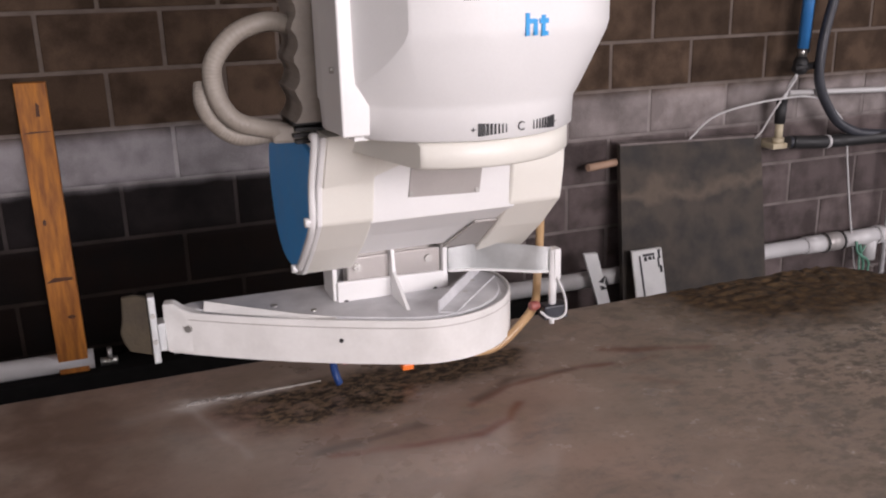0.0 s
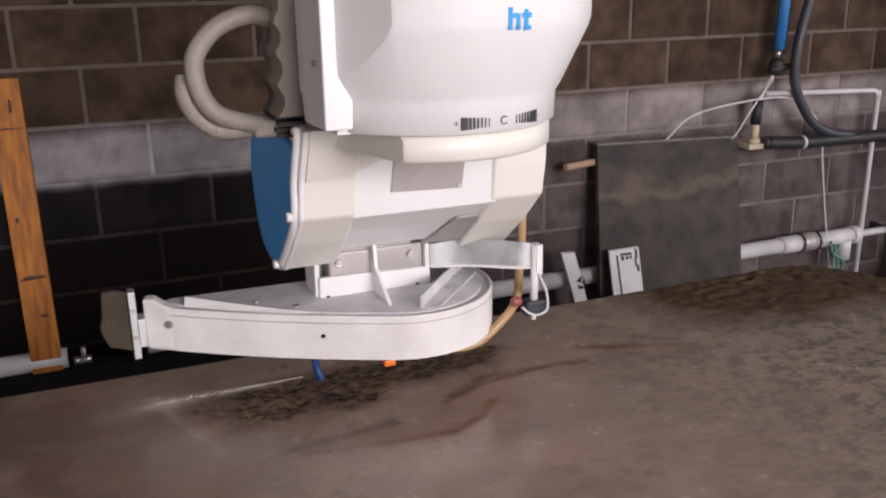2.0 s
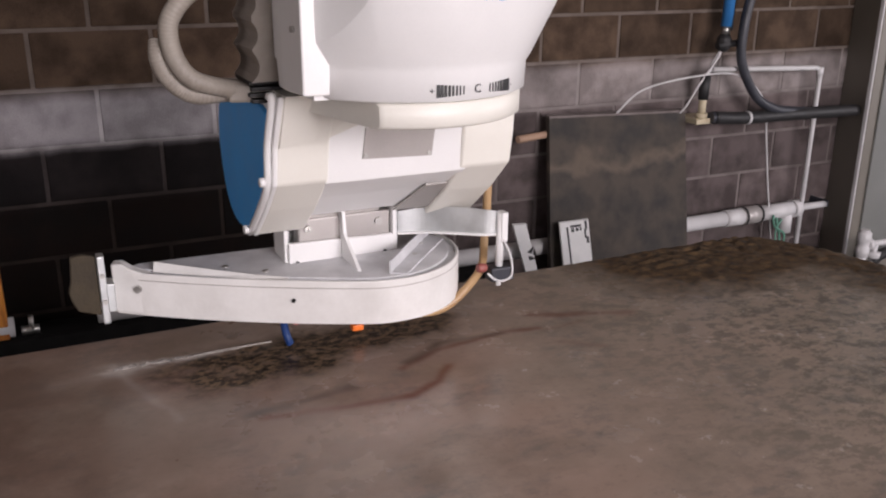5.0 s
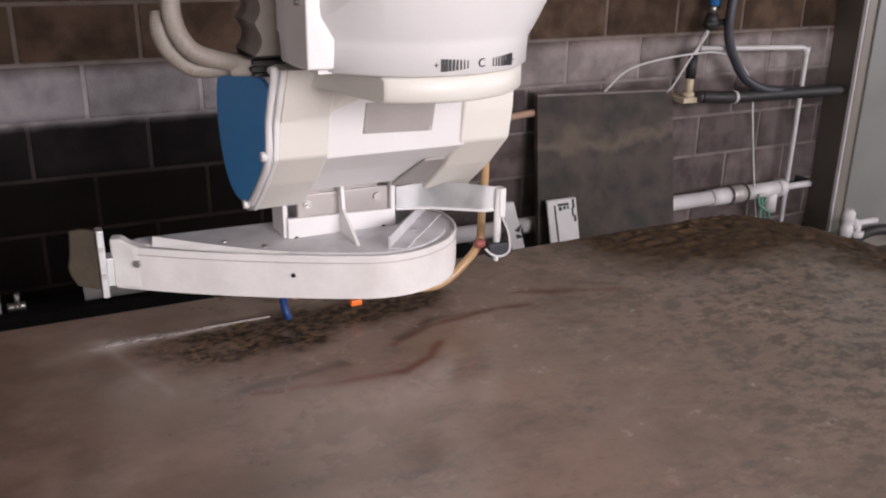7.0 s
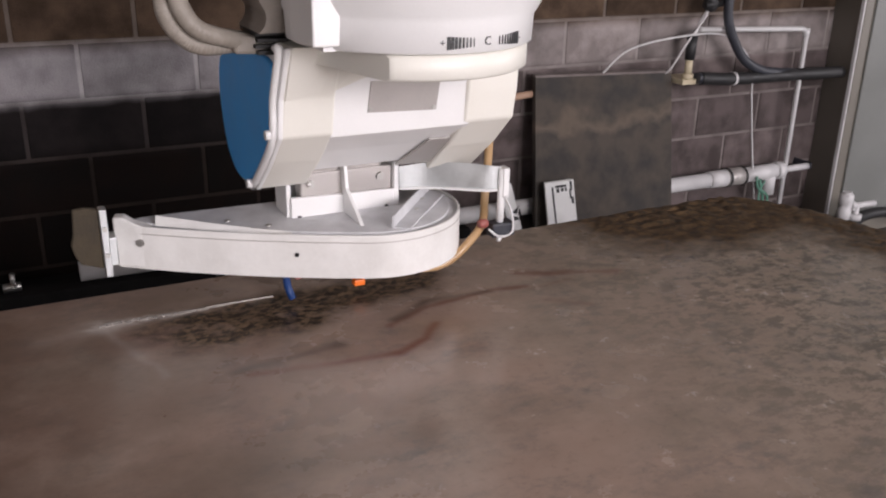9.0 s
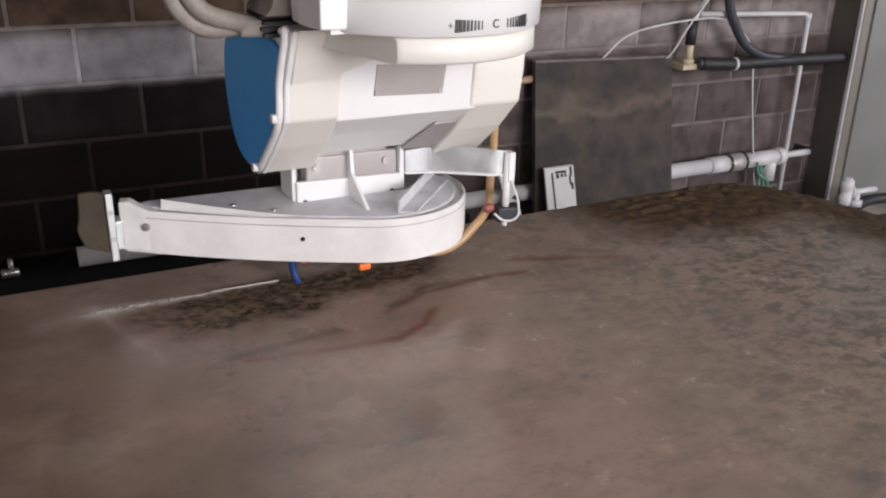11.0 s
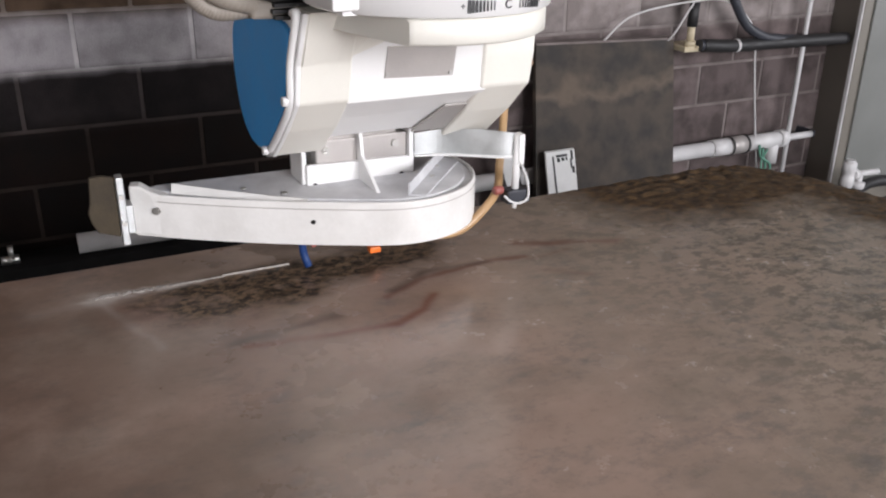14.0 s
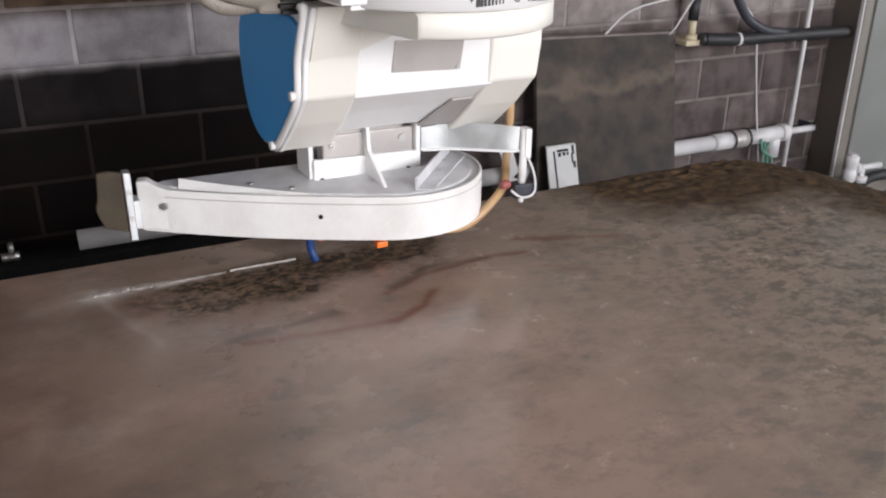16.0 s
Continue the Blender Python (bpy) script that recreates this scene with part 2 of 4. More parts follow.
def spline(pts, n=12):
    """Points along a smooth line through pts."""
    P = [Vector(p) for p in pts]
    P = [2 * P[0] - P[1]] + P + [2 * P[-1] - P[-2]]
    out = []
    for i in range(1, len(P) - 2):
        for k in range(n):
            t = k / n
            a, b, c, d = P[i - 1], P[i], P[i + 1], P[i + 2]
            out.append(0.5 * ((2 * b) + (c - a) * t + (2 * a - 5 * b + 4 * c - d) * t * t + (3 * b - a - 3 * c + d) * t ** 3))
    out.append(P[-2])
    return out


def tube(bm, pts, radius, segs=12, ribs=0.0, every=2):
    """A tube along points; ribs: how much every second ring swells."""
    rings = []
    up = Vector((0.13, 0.31, 0.94))
    for i, p in enumerate(pts):
        p = Vector(p)
        d = (Vector(pts[min(i + 1, len(pts) - 1)]) - Vector(pts[max(i - 1, 0)])).normalized()
        u = (up - d * up.dot(d)).normalized()
        up = u
        w = d.cross(u)
        r = radius + (ribs if (i // every) % 2 else 0)
        rings.append([bm.verts.new(p + r * (math.cos(2 * math.pi * k / segs) * u + math.sin(2 * math.pi * k / segs) * w)) for k in range(segs)])
    fs = []
    for a, b in zip(rings, rings[1:]):
        for k in range(segs):
            f = bm.faces.new((a[k], a[(k + 1) % segs], b[(k + 1) % segs], b[k]))
            f.smooth = True
            fs.append(f)
    fs += [bm.faces.new(rings[0][::-1]), bm.faces.new(rings[-1])]
    bmesh.ops.recalc_face_normals(bm, faces=fs)
    return bm


def rod(bm, a, b, radius, segs=16):
    return tube(bm, [Vector(a), Vector(b)], radius, segs)


def mesh(name, bm, mat, origin=(0, 0, 0)):
    if any(origin):
        bmesh.ops.translate(bm, verts=list(bm.verts), vec=-Vector(origin))
    me = bpy.data.meshes.new(name)
    bm.to_mesh(me)
    bm.free()
    me.materials.append(mat)
    return me


def thing(name, bm, mat, label, category, origin=(0, 0, 0), group="", kind=""):
    ob = new(name, mesh(name, bm, mat, origin))
    ob.location = origin
    return tagged(ob, label, category, group, kind)


BASE = {}


def base(name, origin, label, category):
    ob = new(name)
    ob.empty_display_size = 0.05
    ob.location = origin
    BASE[ob.name] = Vector(origin)
    return tagged(ob, label, category)


def part(name, bm, mat, parent, label=""):
    """One mesh object under a thing or part; its mesh is given in the room's space."""
    o = BASE.get(parent.name, Vector((0, 0, 0)))
    ob = new(name, mesh(name, bm, mat, o))
    ob.parent = parent
    BASE[ob.name] = o
    return tagged(ob, label)


def B():
    return bmesh.new()


# ---- the room ----
U, V = 0.4064, 0.2032
J1 = 1.4224
floor = thing("floor", box(B(), -5, 8, -8.3, 0.3, -0.1, 0), M_FLOOR, "dark wet concrete workshop floor", "floor", kind="structure")
ceiling = thing("ceiling", box(B(), -5, 8, -8.3, 0.3, 4.2, 4.3), M_PLASTER, "plain pale workshop ceiling", "ceiling", kind="structure")
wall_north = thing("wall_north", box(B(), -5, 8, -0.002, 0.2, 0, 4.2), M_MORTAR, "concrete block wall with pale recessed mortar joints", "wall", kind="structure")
bm = B()
box(bm, -5.2, -5, -8.3, -5.1, 0, 4.2)
box(bm, -5.2, -5, -3.3, 0.3, 0, 4.2)
box(bm, -5.2, -5, -5.1, -3.3, 2.9, 4.2)
box(bm, -5.2, -5, -5.1, -3.3, 0, 1.1)
thing("wall_west", bm, M_PLASTER, "plain pale workshop wall with a square window opening", "wall", kind="structure")
bm = B()
box(bm, 8, 8.2, -8.3, -4.7, 0, 4.2)
box(bm, 8, 8.2, -3.7, 0.3, 0, 4.2)
box(bm, 8, 8.2, -4.7, -3.7, 3.2, 4.2)
box(bm, 8, 8.2, -4.7, -3.7, 0, 0.6)
thing("wall_east", bm, M_PLASTER, "plain pale workshop wall with a tall narrow window opening", "wall", kind="structure")
bm = B()
box(bm, -5, -0.6, -8.5, -8.3, 0, 4.2)
box(bm, 3.6, 8, -8.5, -8.3, 0, 4.2)
box(bm, -0.6, 3.6, -8.5, -8.3, 3.9, 4.2)
box(bm, -0.6, 3.6, -8.5, -8.3, 0, 1.5)
thing("wall_south", bm, M_PLASTER, "plain pale workshop wall with a wide high opening", "wall", kind="structure")
thing("wall_ledge", box(B(), -5, 1.7, -0.17, -0.002, 0, 0.372, 0.01), M_LEDGE, "concrete ledge along the block wall, coloured near-black for shade", "ledge", kind="structure")


# ---- the slab and its table ----
SZ = 0.88
SX0, SY0, SY1 = -1.35, -2.95, -1.478


def slab_end(y):
    """Where the slab's broken end lies at a depth y."""
    d = SY1 - y
    return 2.04 - 0.20 * math.exp(-d / 0.11) - 0.012 * math.sin(9 * d) * math.exp(-d)


def near(px, py, line):
    best = 9.0
    for (ax, ay), (bx, by) in zip(line, line[1:]):
        dx, dy = bx - ax, by - ay
        k = max(0, min(1, ((px - ax) * dx + (py - ay) * dy) / (dx * dx + dy * dy)))
        best = min(best, math.hypot(px - ax - k * dx, py - ay - k * dy))
    return best


def bell(d, w):
    return math.exp(-(d / w) ** 2)


# muddy streaks, dark sludge and pale slurry left on the slab
RUST = [[(0.30, -1.95), (0.45, -1.98), (0.57, -1.99), (0.64, -1.955), (0.69, -1.90)], [(0.60, -1.87), (0.70, -1.82), (0.88, -1.80), (0.96, -1.81)], [(0.985, -1.73), (1.034, -1.765), (1.104, -1.78), (1.192, -1.826)], [(0.96, -1.825), (1.06, -1.823)], [(0.965, -1.89), (1.004, -1.93), (1.031, -1.955)]]
DARK = [[(0.28, -1.928), (0.38, -1.919), (0.465, -1.913)], [(0.62, -1.85), (0.72, -1.79), (0.86, -1.80)]]
SLUDGE = [[(0.17, -1.70), (0.33, -1.70), (0.52, -1.70), (0.74, -1.672)], [(0.22, -1.77), (0.36, -1.765), (0.46, -1.75)]]
PALE = [[(0.07, -1.638), (0.105, -1.76), (0.15, -1.895)], [(-0.05, -1.668), (0.07, -1.638)], [(0.06, -1.641), (0.27, -1.643)]]
SMEAR = [(0.12, -1.70), (0.20, -1.76), (0.32, -1.80)]


def slab_mesh():
    nu, nv = 420, 200
    co, att = [], {"rust": [], "sludge": [], "pale": [], "mud": [], "dark": []}
    for j in range(nv + 1):
        y = SY1 + (SY0 - SY1) * (j / nv) ** 1.25
        xe = slab_end(y)
        for i in range(nu + 1):
            x = SX0 + (xe - SX0) * i / nu
            wob = 0.018 * noise.noise((x * 7, y * 9, 1.0)) + 0.008 * noise.noise((x * 25, y * 25, 4.0))
            px, py = x + wob, y + 0.6 * wob
            rust = max(f * bell(near(px, py, l), w) for l, f, w in zip(RUST, (1.0, 1.0, 0.85, 0.4, 0.45), (0.009, 0.009, 0.015, 0.009, 0.012))) * (0.6 + 0.5 * noise.noise((x * 11, y * 11, 7.0)))
            rust += 0.27 * bell(near(px, py, RUST[0]), 0.10) + 0.42 * bell(near(px, py, SMEAR), 0.075) * (0.8 + noise.noise((x * 14, y * 30, 1.5)))
            dark = max(max(bell(near(px, py, l), 0.012) for l in DARK), bell(math.hypot(px - 0.465, 1.6 * (py + 1.913)), 0.024))
            rag = max(0.0, 0.85 + 0.6 * noise.noise((x * 12, y * 20, 2.0)) + 0.4 * noise.noise((x * 40, y * 50, 2.5)))
            sl = max(bell(near(px, py, SLUDGE[0]), 0.072), bell(near(px, py, SLUDGE[1]), 0.07) * 0.85) * rag * (0.62 + 0.38 * max(0.0, min(1.0, (x - 0.2) / 0.14)))
            dark *= 0.75 + 0.5 * noise.noise((x * 16, y * 16, 6.0))
            pale = max(0.36 * bell(near(px, py, PALE[0]), 0.009), 0.2 * bell(near(px, py, PALE[1]), 0.014), 0.8 * bell(near(x, y, PALE[2]), 0.013)) * (0.6 + 0.6 * noise.noise((x * 18, y * 18, 5.0)))
            lump = max(0.0, 0.55 + 1.5 * noise.noise((x * 38, y * 60, 11.0)) + 0.8 * noise.noise((x * 90, y * 120, 12.0)))
            pale += 1.1 * bell(near(x, y, [(0.06, -1.638), (0.27, -1.636)]), 0.010 + 0.012 * max(0.0, 1 - (x - 0.06) / 0.2)) * lump
            pale += 0.05 * bell(near(px, py, PALE[1]), 0.04) + 0.75 * bell(math.hypot(px - 0.07, 1.8 * (py + 1.650)), 0.036) * (0.8 + noise.noise((x * 40, y * 40, 3.5)))
            edge = max(0.0, 1 - (SY1 - y) / 0.42) * max(0.0, min(1, (x - 1.15) / 0.4))
            end = max(0.0, 1 - (xe - x) / 0.34)
            mud = min(1.0, (max(edge, 0.6 * end) * (1.05 + 0.45 * noise.noise((x * 9, y * 9, 3.0)))))
            co.append((x, y, SZ + 0.007 * max(0, mud) * (0.5 + noise.noise((x * 34, y * 34, 8.0))) + 0.0015 * sl * noise.noise((x * 60, y * 60, 9.0))))
            for k, v in (("rust", rust), ("sludge", sl), ("pale", pale), ("mud", mud), ("dark", dark)):
                att[k].append(max(0.0, min(1.0, v)))
    w = nu + 1
    faces = [(j * w + i, (j + 1) * w + i, (j + 1) * w + i + 1, j * w + i + 1) for j in range(nv) for i in range(nu)]
    # skirt round the edge and a flat underside
    ring = [i for i in range(w)] + [j * w + nu for j in range(1, nv + 1)] + [nv * w + i for i in range(nu - 1, -1, -1)] + [j * w for j in range(nv - 1, 0, -1)]
    base_i = len(co)
    for k in ring:
        co.append((co[k][0], co[k][1], SZ - 0.03))
        for a in att.values():
            a.append(0.0)
    n = len(ring)
    for k in range(n):
        faces.append((ring[k], ring[(k + 1) % n], base_i + (k + 1) % n, base_i + k))
    faces.append(tuple(base_i + k for k in range(n - 1, -1, -1)))
    me = bpy.data.meshes.new("stone_slab")
    me.from_pydata(co, [], faces)
    for k, v in att.items():
        me.attributes.new(k, "FLOAT", "POINT").data.foreach_set("value", v)
    me.polygons.foreach_set("use_smooth", [True] * (nu * nv) + [False] * (len(faces) - nu * nv))
    me.update()
    return me


def slab_material():
    m = bpy.data.materials.new("wet_brown_stone")
    m.use_nodes = True
    nt = m.node_tree
    N, L = nt.nodes, nt.links
    bs = N["Principled BSDF"]
    tc = N.new("ShaderNodeTexCoord")

    def nz(scale, detail=4, rough=0.55, stretch=None):
        n = N.new("ShaderNodeTexNoise")
        n.inputs["Scale"].default_value, n.inputs["Detail"].default_value, n.inputs["Roughness"].default_value = scale, detail, rough
        if stretch:
            mp = N.new("ShaderNodeMapping")
            mp.inputs["Scale"].default_value = stretch
            L.new(tc.outputs["Object"], mp.inputs[0])
            L.new(mp.outputs[0], n.inputs["Vector"])
        else:
            L.new(tc.outputs["Object"], n.inputs["Vector"])
        return n.outputs[0]

    def ramp(x, a, b, c=0.0, d=1.0):
        r = N.new("ShaderNodeMapRange")
        for k, v in enumerate((a, b, c, d)):
            r.inputs[k + 1].default_value = v
        L.new(x, r.inputs[0])
        return r.outputs[0]

    def math_(op, a, b):
        r = N.new("ShaderNodeMath")
        r.operation = op
        for k, v in enumerate((a, b)):
            if isinstance(v, float):
                r.inputs[k].default_value = v
            else:
                L.new(v, r.inputs[k])
        return r.outputs[0]

    def mix(f, a, b):
        r = N.new("ShaderNodeMix")
        r.data_type = "RGBA"
        for k, v in ((0, f), (6, a), (7, b)):
            if isinstance(v, tuple):
                r.inputs[k].default_value = (*v, 1)
            elif isinstance(v, float):
                r.inputs[k].default_value = v
            else:
                L.new(v, r.inputs[k])
        return r.outputs[2]

    def attr(name):
        a = N.new("ShaderNodeAttribute")
        a.attribute_name = name
        return a.outputs["Fac"]

    broad, cloud, grain, speck = nz(2.2, 5), nz(9, 6, 0.62), nz(60, 4, 0.7), nz(22, 8, 0.74, (1, 1.5, 1))
    col = mix(ramp(cloud, 0.35, 0.68), SLAB_A, SLAB_B)
    col = mix(math_("MULTIPLY", ramp(broad, 0.40, 0.66), 0.75), col, SLAB_C)
    col = mix(math_("MULTIPLY", ramp(nz(3.3, 5, 0.6, (1, 1.3, 1)), 0.5, 0.68), 0.5), col, (0.17, 0.14, 0.108))
    sx = N.new("ShaderNodeSeparateXYZ")
    L.new(tc.outputs["Object"], sx.inputs[0])
    col = mix(math_("MULTIPLY", ramp(sx.outputs[0], 0.55, 1.5), 0.6), col, (0.335, 0.288, 0.228))
    mott = math_("MULTIPLY", ramp(sx.outputs[0], 0.8, 1.5), ramp(speck, 0.47, 0.57))
    col = mix(math_("MULTIPLY", mott, 0.85), col, (0.120, 0.110, 0.092))
    patch = math_("MULTIPLY", ramp(nz(5.5, 6, 0.7, (1, 1.4, 1)), 0.47, 0.66), ramp(nz(17, 5, 0.7, (1, 1.6, 1)), 0.42, 0.6))
    col = mix(math_("MULTIPLY", patch, 0.6), col, (0.15, 0.145, 0.14))
    lite = math_("MULTIPLY", ramp(sx.outputs[0], 1.15, 1.75), ramp(nz(30, 6, 0.72, (1, 1.7, 1)), 0.53, 0.66))
    col = mix(math_("MULTIPLY", lite, 0.6), col, (0.5, 0.42, 0.35))
    col = mix(math_("MULTIPLY", ramp(grain, 0.55, 0.75), 0.25), col, (0.1, 0.08, 0.07))
    film = math_("MULTIPLY", ramp(sx.outputs[0], 0.38, -0.2), ramp(nz(5, 5, 0.6), 0.22, 0.55))
    col = mix(math_("MULTIPLY", film, 0.85), col, (0.115, 0.067, 0.045))
    col = mix(math_("MULTIPLY", attr("rust"), 0.85), col, (0.15, 0.042, 0.024))
    col = mix(math_("MULTIPLY", attr("dark"), 0.75), col, (0.05, 0.034, 0.026))
    chips = nz(52, 7, 0.82, (1, 1.4, 1))
    slc = mix(ramp(chips, 0.455, 0.565), (0.007, 0.0042, 0.0025), (0.20, 0.132, 0.08))
    col = mix(ramp(attr("sludge"), 0.08, 0.58, 0.0, 0.97), col, slc)
    mudc = mix(ramp(nz(34, 7, 0.8, (1, 1.3, 1)), 0.42, 0.60), (0.009, 0.0055, 0.0024), (0.15, 0.088, 0.038))
    col = mix(ramp(attr("mud"), 0.08, 0.40, 0.0, 0.97), col, mudc)
    col = mix(math_("MULTIPLY", attr("pale"), 0.85), col, (0.58, 0.53, 0.49))
    L.new(col, bs.inputs["Base Color"])
    rg = ramp(cloud, 0.3, 0.75, 0.13, 0.34)
    rg = math_("ADD", rg, math_("MULTIPLY", ramp(sx.outputs[0], 0.5, -0.1), 0.2))
    rg = math_("ADD", rg, math_("MULTIPLY", attr("sludge"), 0.3))
    rg = math_("ADD", rg, math_("MULTIPLY", attr("mud"), 0.45))
    L.new(rg, bs.inputs["Roughness"])
    bs.inputs["Specular IOR Level"].default_value = 0.55
    bp = N.new("ShaderNodeBump")
    bp.inputs["Strength"].default_value, bp.inputs["Distance"].default_value = 0.25, 0.004
    hb = math_("ADD", math_("MULTIPLY", cloud, 0.6), math_("MULTIPLY", chips, math_("ADD", math_("MULTIPLY", attr("sludge"), 0.6), math_("MULTIPLY", attr("mud"), 0.7))))
    L.new(hb, bp.inputs["Height"])
    L.new(bp.outputs[0], bs.inputs["Normal"])
    return m


SLAB_A, SLAB_B, SLAB_C = (0.265, 0.203, 0.163), (0.40, 0.317, 0.261), (0.43, 0.30, 0.243)
me = slab_mesh()
me.materials.append(slab_material())
stone = tagged(new("stone_slab", me), "wet brown stone slab being cut on the saw table", "stone slab")
bm = B()
box(bm, -1.2, 1.75, -2.85, -1.62, 0.70, SZ - 0.03, 0.006)
for x in (-1.1, 0.3, 1.6):
    for y in (-2.75, -1.75):
        box(bm, x - 0.05, x + 0.05, y - 0.05, y + 0.05, 0.0, 0.70)
thing("saw_table", bm, M_BLACK, "black cutting table bed under the stone slab", "table")


# ---- the saw head ----
HB = (0.57, -1.65, 0.98)
head = base("bridge_saw", HB, "white bridge saw head with horizontal blade guard over the slab", "saw head")


def bolt(parent, p, d, r=0.007, h=0.006, mat=None, name="bolt"):
    bm = B()
    d = Vector(d).normalized()
    tube(bm, [Vector(p) - d * 0.002, Vector(p) + d * h], r, 8)
    return part(name, bm, mat or M_BOLT, parent)


# blade guard: a flat D with a long tail
GC, GR, GZ0, GZ1 = Vector((0.57, -1.648)), 0.198, 0.972, 1.060


def guard_outline(inset=0.0):
    r = GR - inset
    ax, ay = 0.048 + inset, -1.565 + 0.7 * inset
    ex, ey = GC.x + r * math.cos(radians(-114)), GC.y + r * math.sin(radians(-114))
    pts = []
    for k in range(16):
        f = k / 16
        bow = 0.0156 * 4 * f * (1 - f)
        pts.append((ax + (ex - ax) * f - 0.51 * bow, ay + (ey - ay) * f - 0.86 * bow))
    for k in range(0, 49):
        a = radians(-114 + (114 + 27) * k / 48)
        pts.append((GC.x + r * math.cos(a), GC.y + r * math.sin(a)))
    pts += [(0.72, -1.548 - inset), (0.048 + inset, -1.530 - inset)]
    return pts


bm = B()
o, i = guard_outline(), guard_outline(0.006)
n = len(o)
ov = [[bm.verts.new((x, y, z)) for x, y in o] for z in (GZ0, GZ1)]
iv = [[bm.verts.new((x, y, z)) for x, y in i] for z in (GZ0, GZ1)]
for k in range(n):
    j = (k + 1) % n
    for a, b, c, d in ((ov[0][k], ov[0][j], ov[1][j], ov[1][k]), (iv[0][j], iv[0][k], iv[1][k], iv[1][j]), (ov[1][k], ov[1][j], iv[1][j], iv[1][k]), (ov[0][j], ov[0][k], iv[0][k], iv[0][j])):
        bm.faces.new((a, b, c, d))
bmesh.ops.recalc_face_normals(bm, faces=list(bm.faces))
guard = part("blade_guard", bm, M_GUARD, head, "worn white painted blade guard rim")
part("guard_top", prism(B(), [(x, y, GZ1 - 0.010) for x, y in guard_outline(0.0065)], (0, 0, 0.008)), M_TOP, guard, "slurry-dusted grey guard top")
bm = B()
tube(bm, [Vector((x, y, GZ1 + 0.001)) for x, y in guard_outline(0.003)[:65]], 0.0032, 8)
part("guard_lip", bm, M_GUARD, guard)
bm = B()
tube(bm, [Vector((x, y, GZ1 - 0.011)) for x, y in guard_outline(0.0)[:65]], 0.0011, 6)
part("lid_seam", bm, M_PLATE, guard, "thin grey seam under the lid")
# raised lid inside the lip, and the turned-up flap along the tail
part("lid", prism(B(), [(x, y, GZ1 - 0.003) for x, y in guard_outline(0.024)[:64] + [(0.715, -1.5485), (0.10, -1.531)]], (0, 0, 0.006), 0.002), M_TOP, guard, "grey lid dusted with dried slurry")
bm = B()
flap = [(0.120, -1.592), (0.20, -1.652), (0.29, -1.714), (0.36, -1.750)]
for k, (p, q) in enumerate(zip(flap, flap[1:])):
    h0, h1 = 0.019 - 0.006 * k, 0.019 - 0.006 * (k + 1)
    z = GZ1 + 0.0005
    prism(bm, [(p[0], p[1], z), (q[0], q[1], z), (q[0] + 0.004, q[1] + 0.010, z + h1), (p[0] + 0.004, p[1] + 0.010, z + h0)], (0.0012, 0.0022, 0))
part("tail_fold", bm, M_GUARD, guard, "turned-up sheet flap")
# angle bracket on the round end
bm = B()
prism(bm, [(0.556, -1.805, GZ1 + 0.002), (0.732, -1.600, GZ1 + 0.002), (0.752, -1.645, GZ1 + 0.002), (0.588, -1.825, GZ1 + 0.002)], (0, 0, 0.004))
prism(bm, [(0.556, -1.805, GZ1 + 0.002), (0.732, -1.600, GZ1 + 0.002), (0.735, -1.603, GZ1 + 0.002), (0.559, -1.808, GZ1 + 0.002)], (0, 0, 0.028))
part("angle_bracket", bm, M_TOP, guard)
# tail block with a turned-up ear
bm = B()
prism(bm, [(0.041, -1.569, 0.976), (0.041, -1.569, 1.080), (0.060, -1.579, 1.082), (0.078, -1.590, 1.070), (0.112, -1.608, 1.058), (0.116, -1.612, 0.974)], (0.008, 0.03, 0), 0.004)
part("tail_block", bm, M_GUARD, guard)
bolt(guard, (0.087, -1.598, 1.030), (-0.55, -0.83, 0), 0.008, 0.004, name="tail_bolt")
bolt(guard, (0.364, -1.769, 1.022), (-0.47, -0.88, 0), 0.0045, 0.002, M_INK, name="rim_hole")
for p in ((0.26, -1.63, 1.062), (0.33, -1.69, 1.062), (0.69, -1.66, 1.064), (0.65, -1.72, 1.064)):
    bolt(guard, p, (0, 0, 1), 0.006, 0.004)
bm = B()
box(bm, 0.013, 0.027, -1.63, -1.60, 0.978, 1.119, 0.002)
box(bm, 0.027, 0.043, -1.60, -1.56, 0.99, 1.05, 0.002)
plate = part("end_plate", bm, M_STEEL, guard, "galvanised end plate")
bolt(plate, (0.020, -1.63, 1.08), (0, -1, 0), 0.005, 0.004)
bolt(plate, (0.020, -1.63, 1.025), (0, -1, 0), 0.005, 0.004)
bm = B()
prism(bm, [(0.012, -1.622, 0.994), (0.012, -1.622, 1.118), (-0.012, -1.62, 1.124), (-0.034, -1.62, 1.122), (-0.038, -1.62, 1.07), (-0.044, -1.62, 1.05), (-0.040, -1.62, 1.03), (-0.030, -1.62, 1.008)], (0, 0.012, 0), 0.003)
part("mud_flap", bm, M_BRUSH, guard, "muddy brown rubber flap")

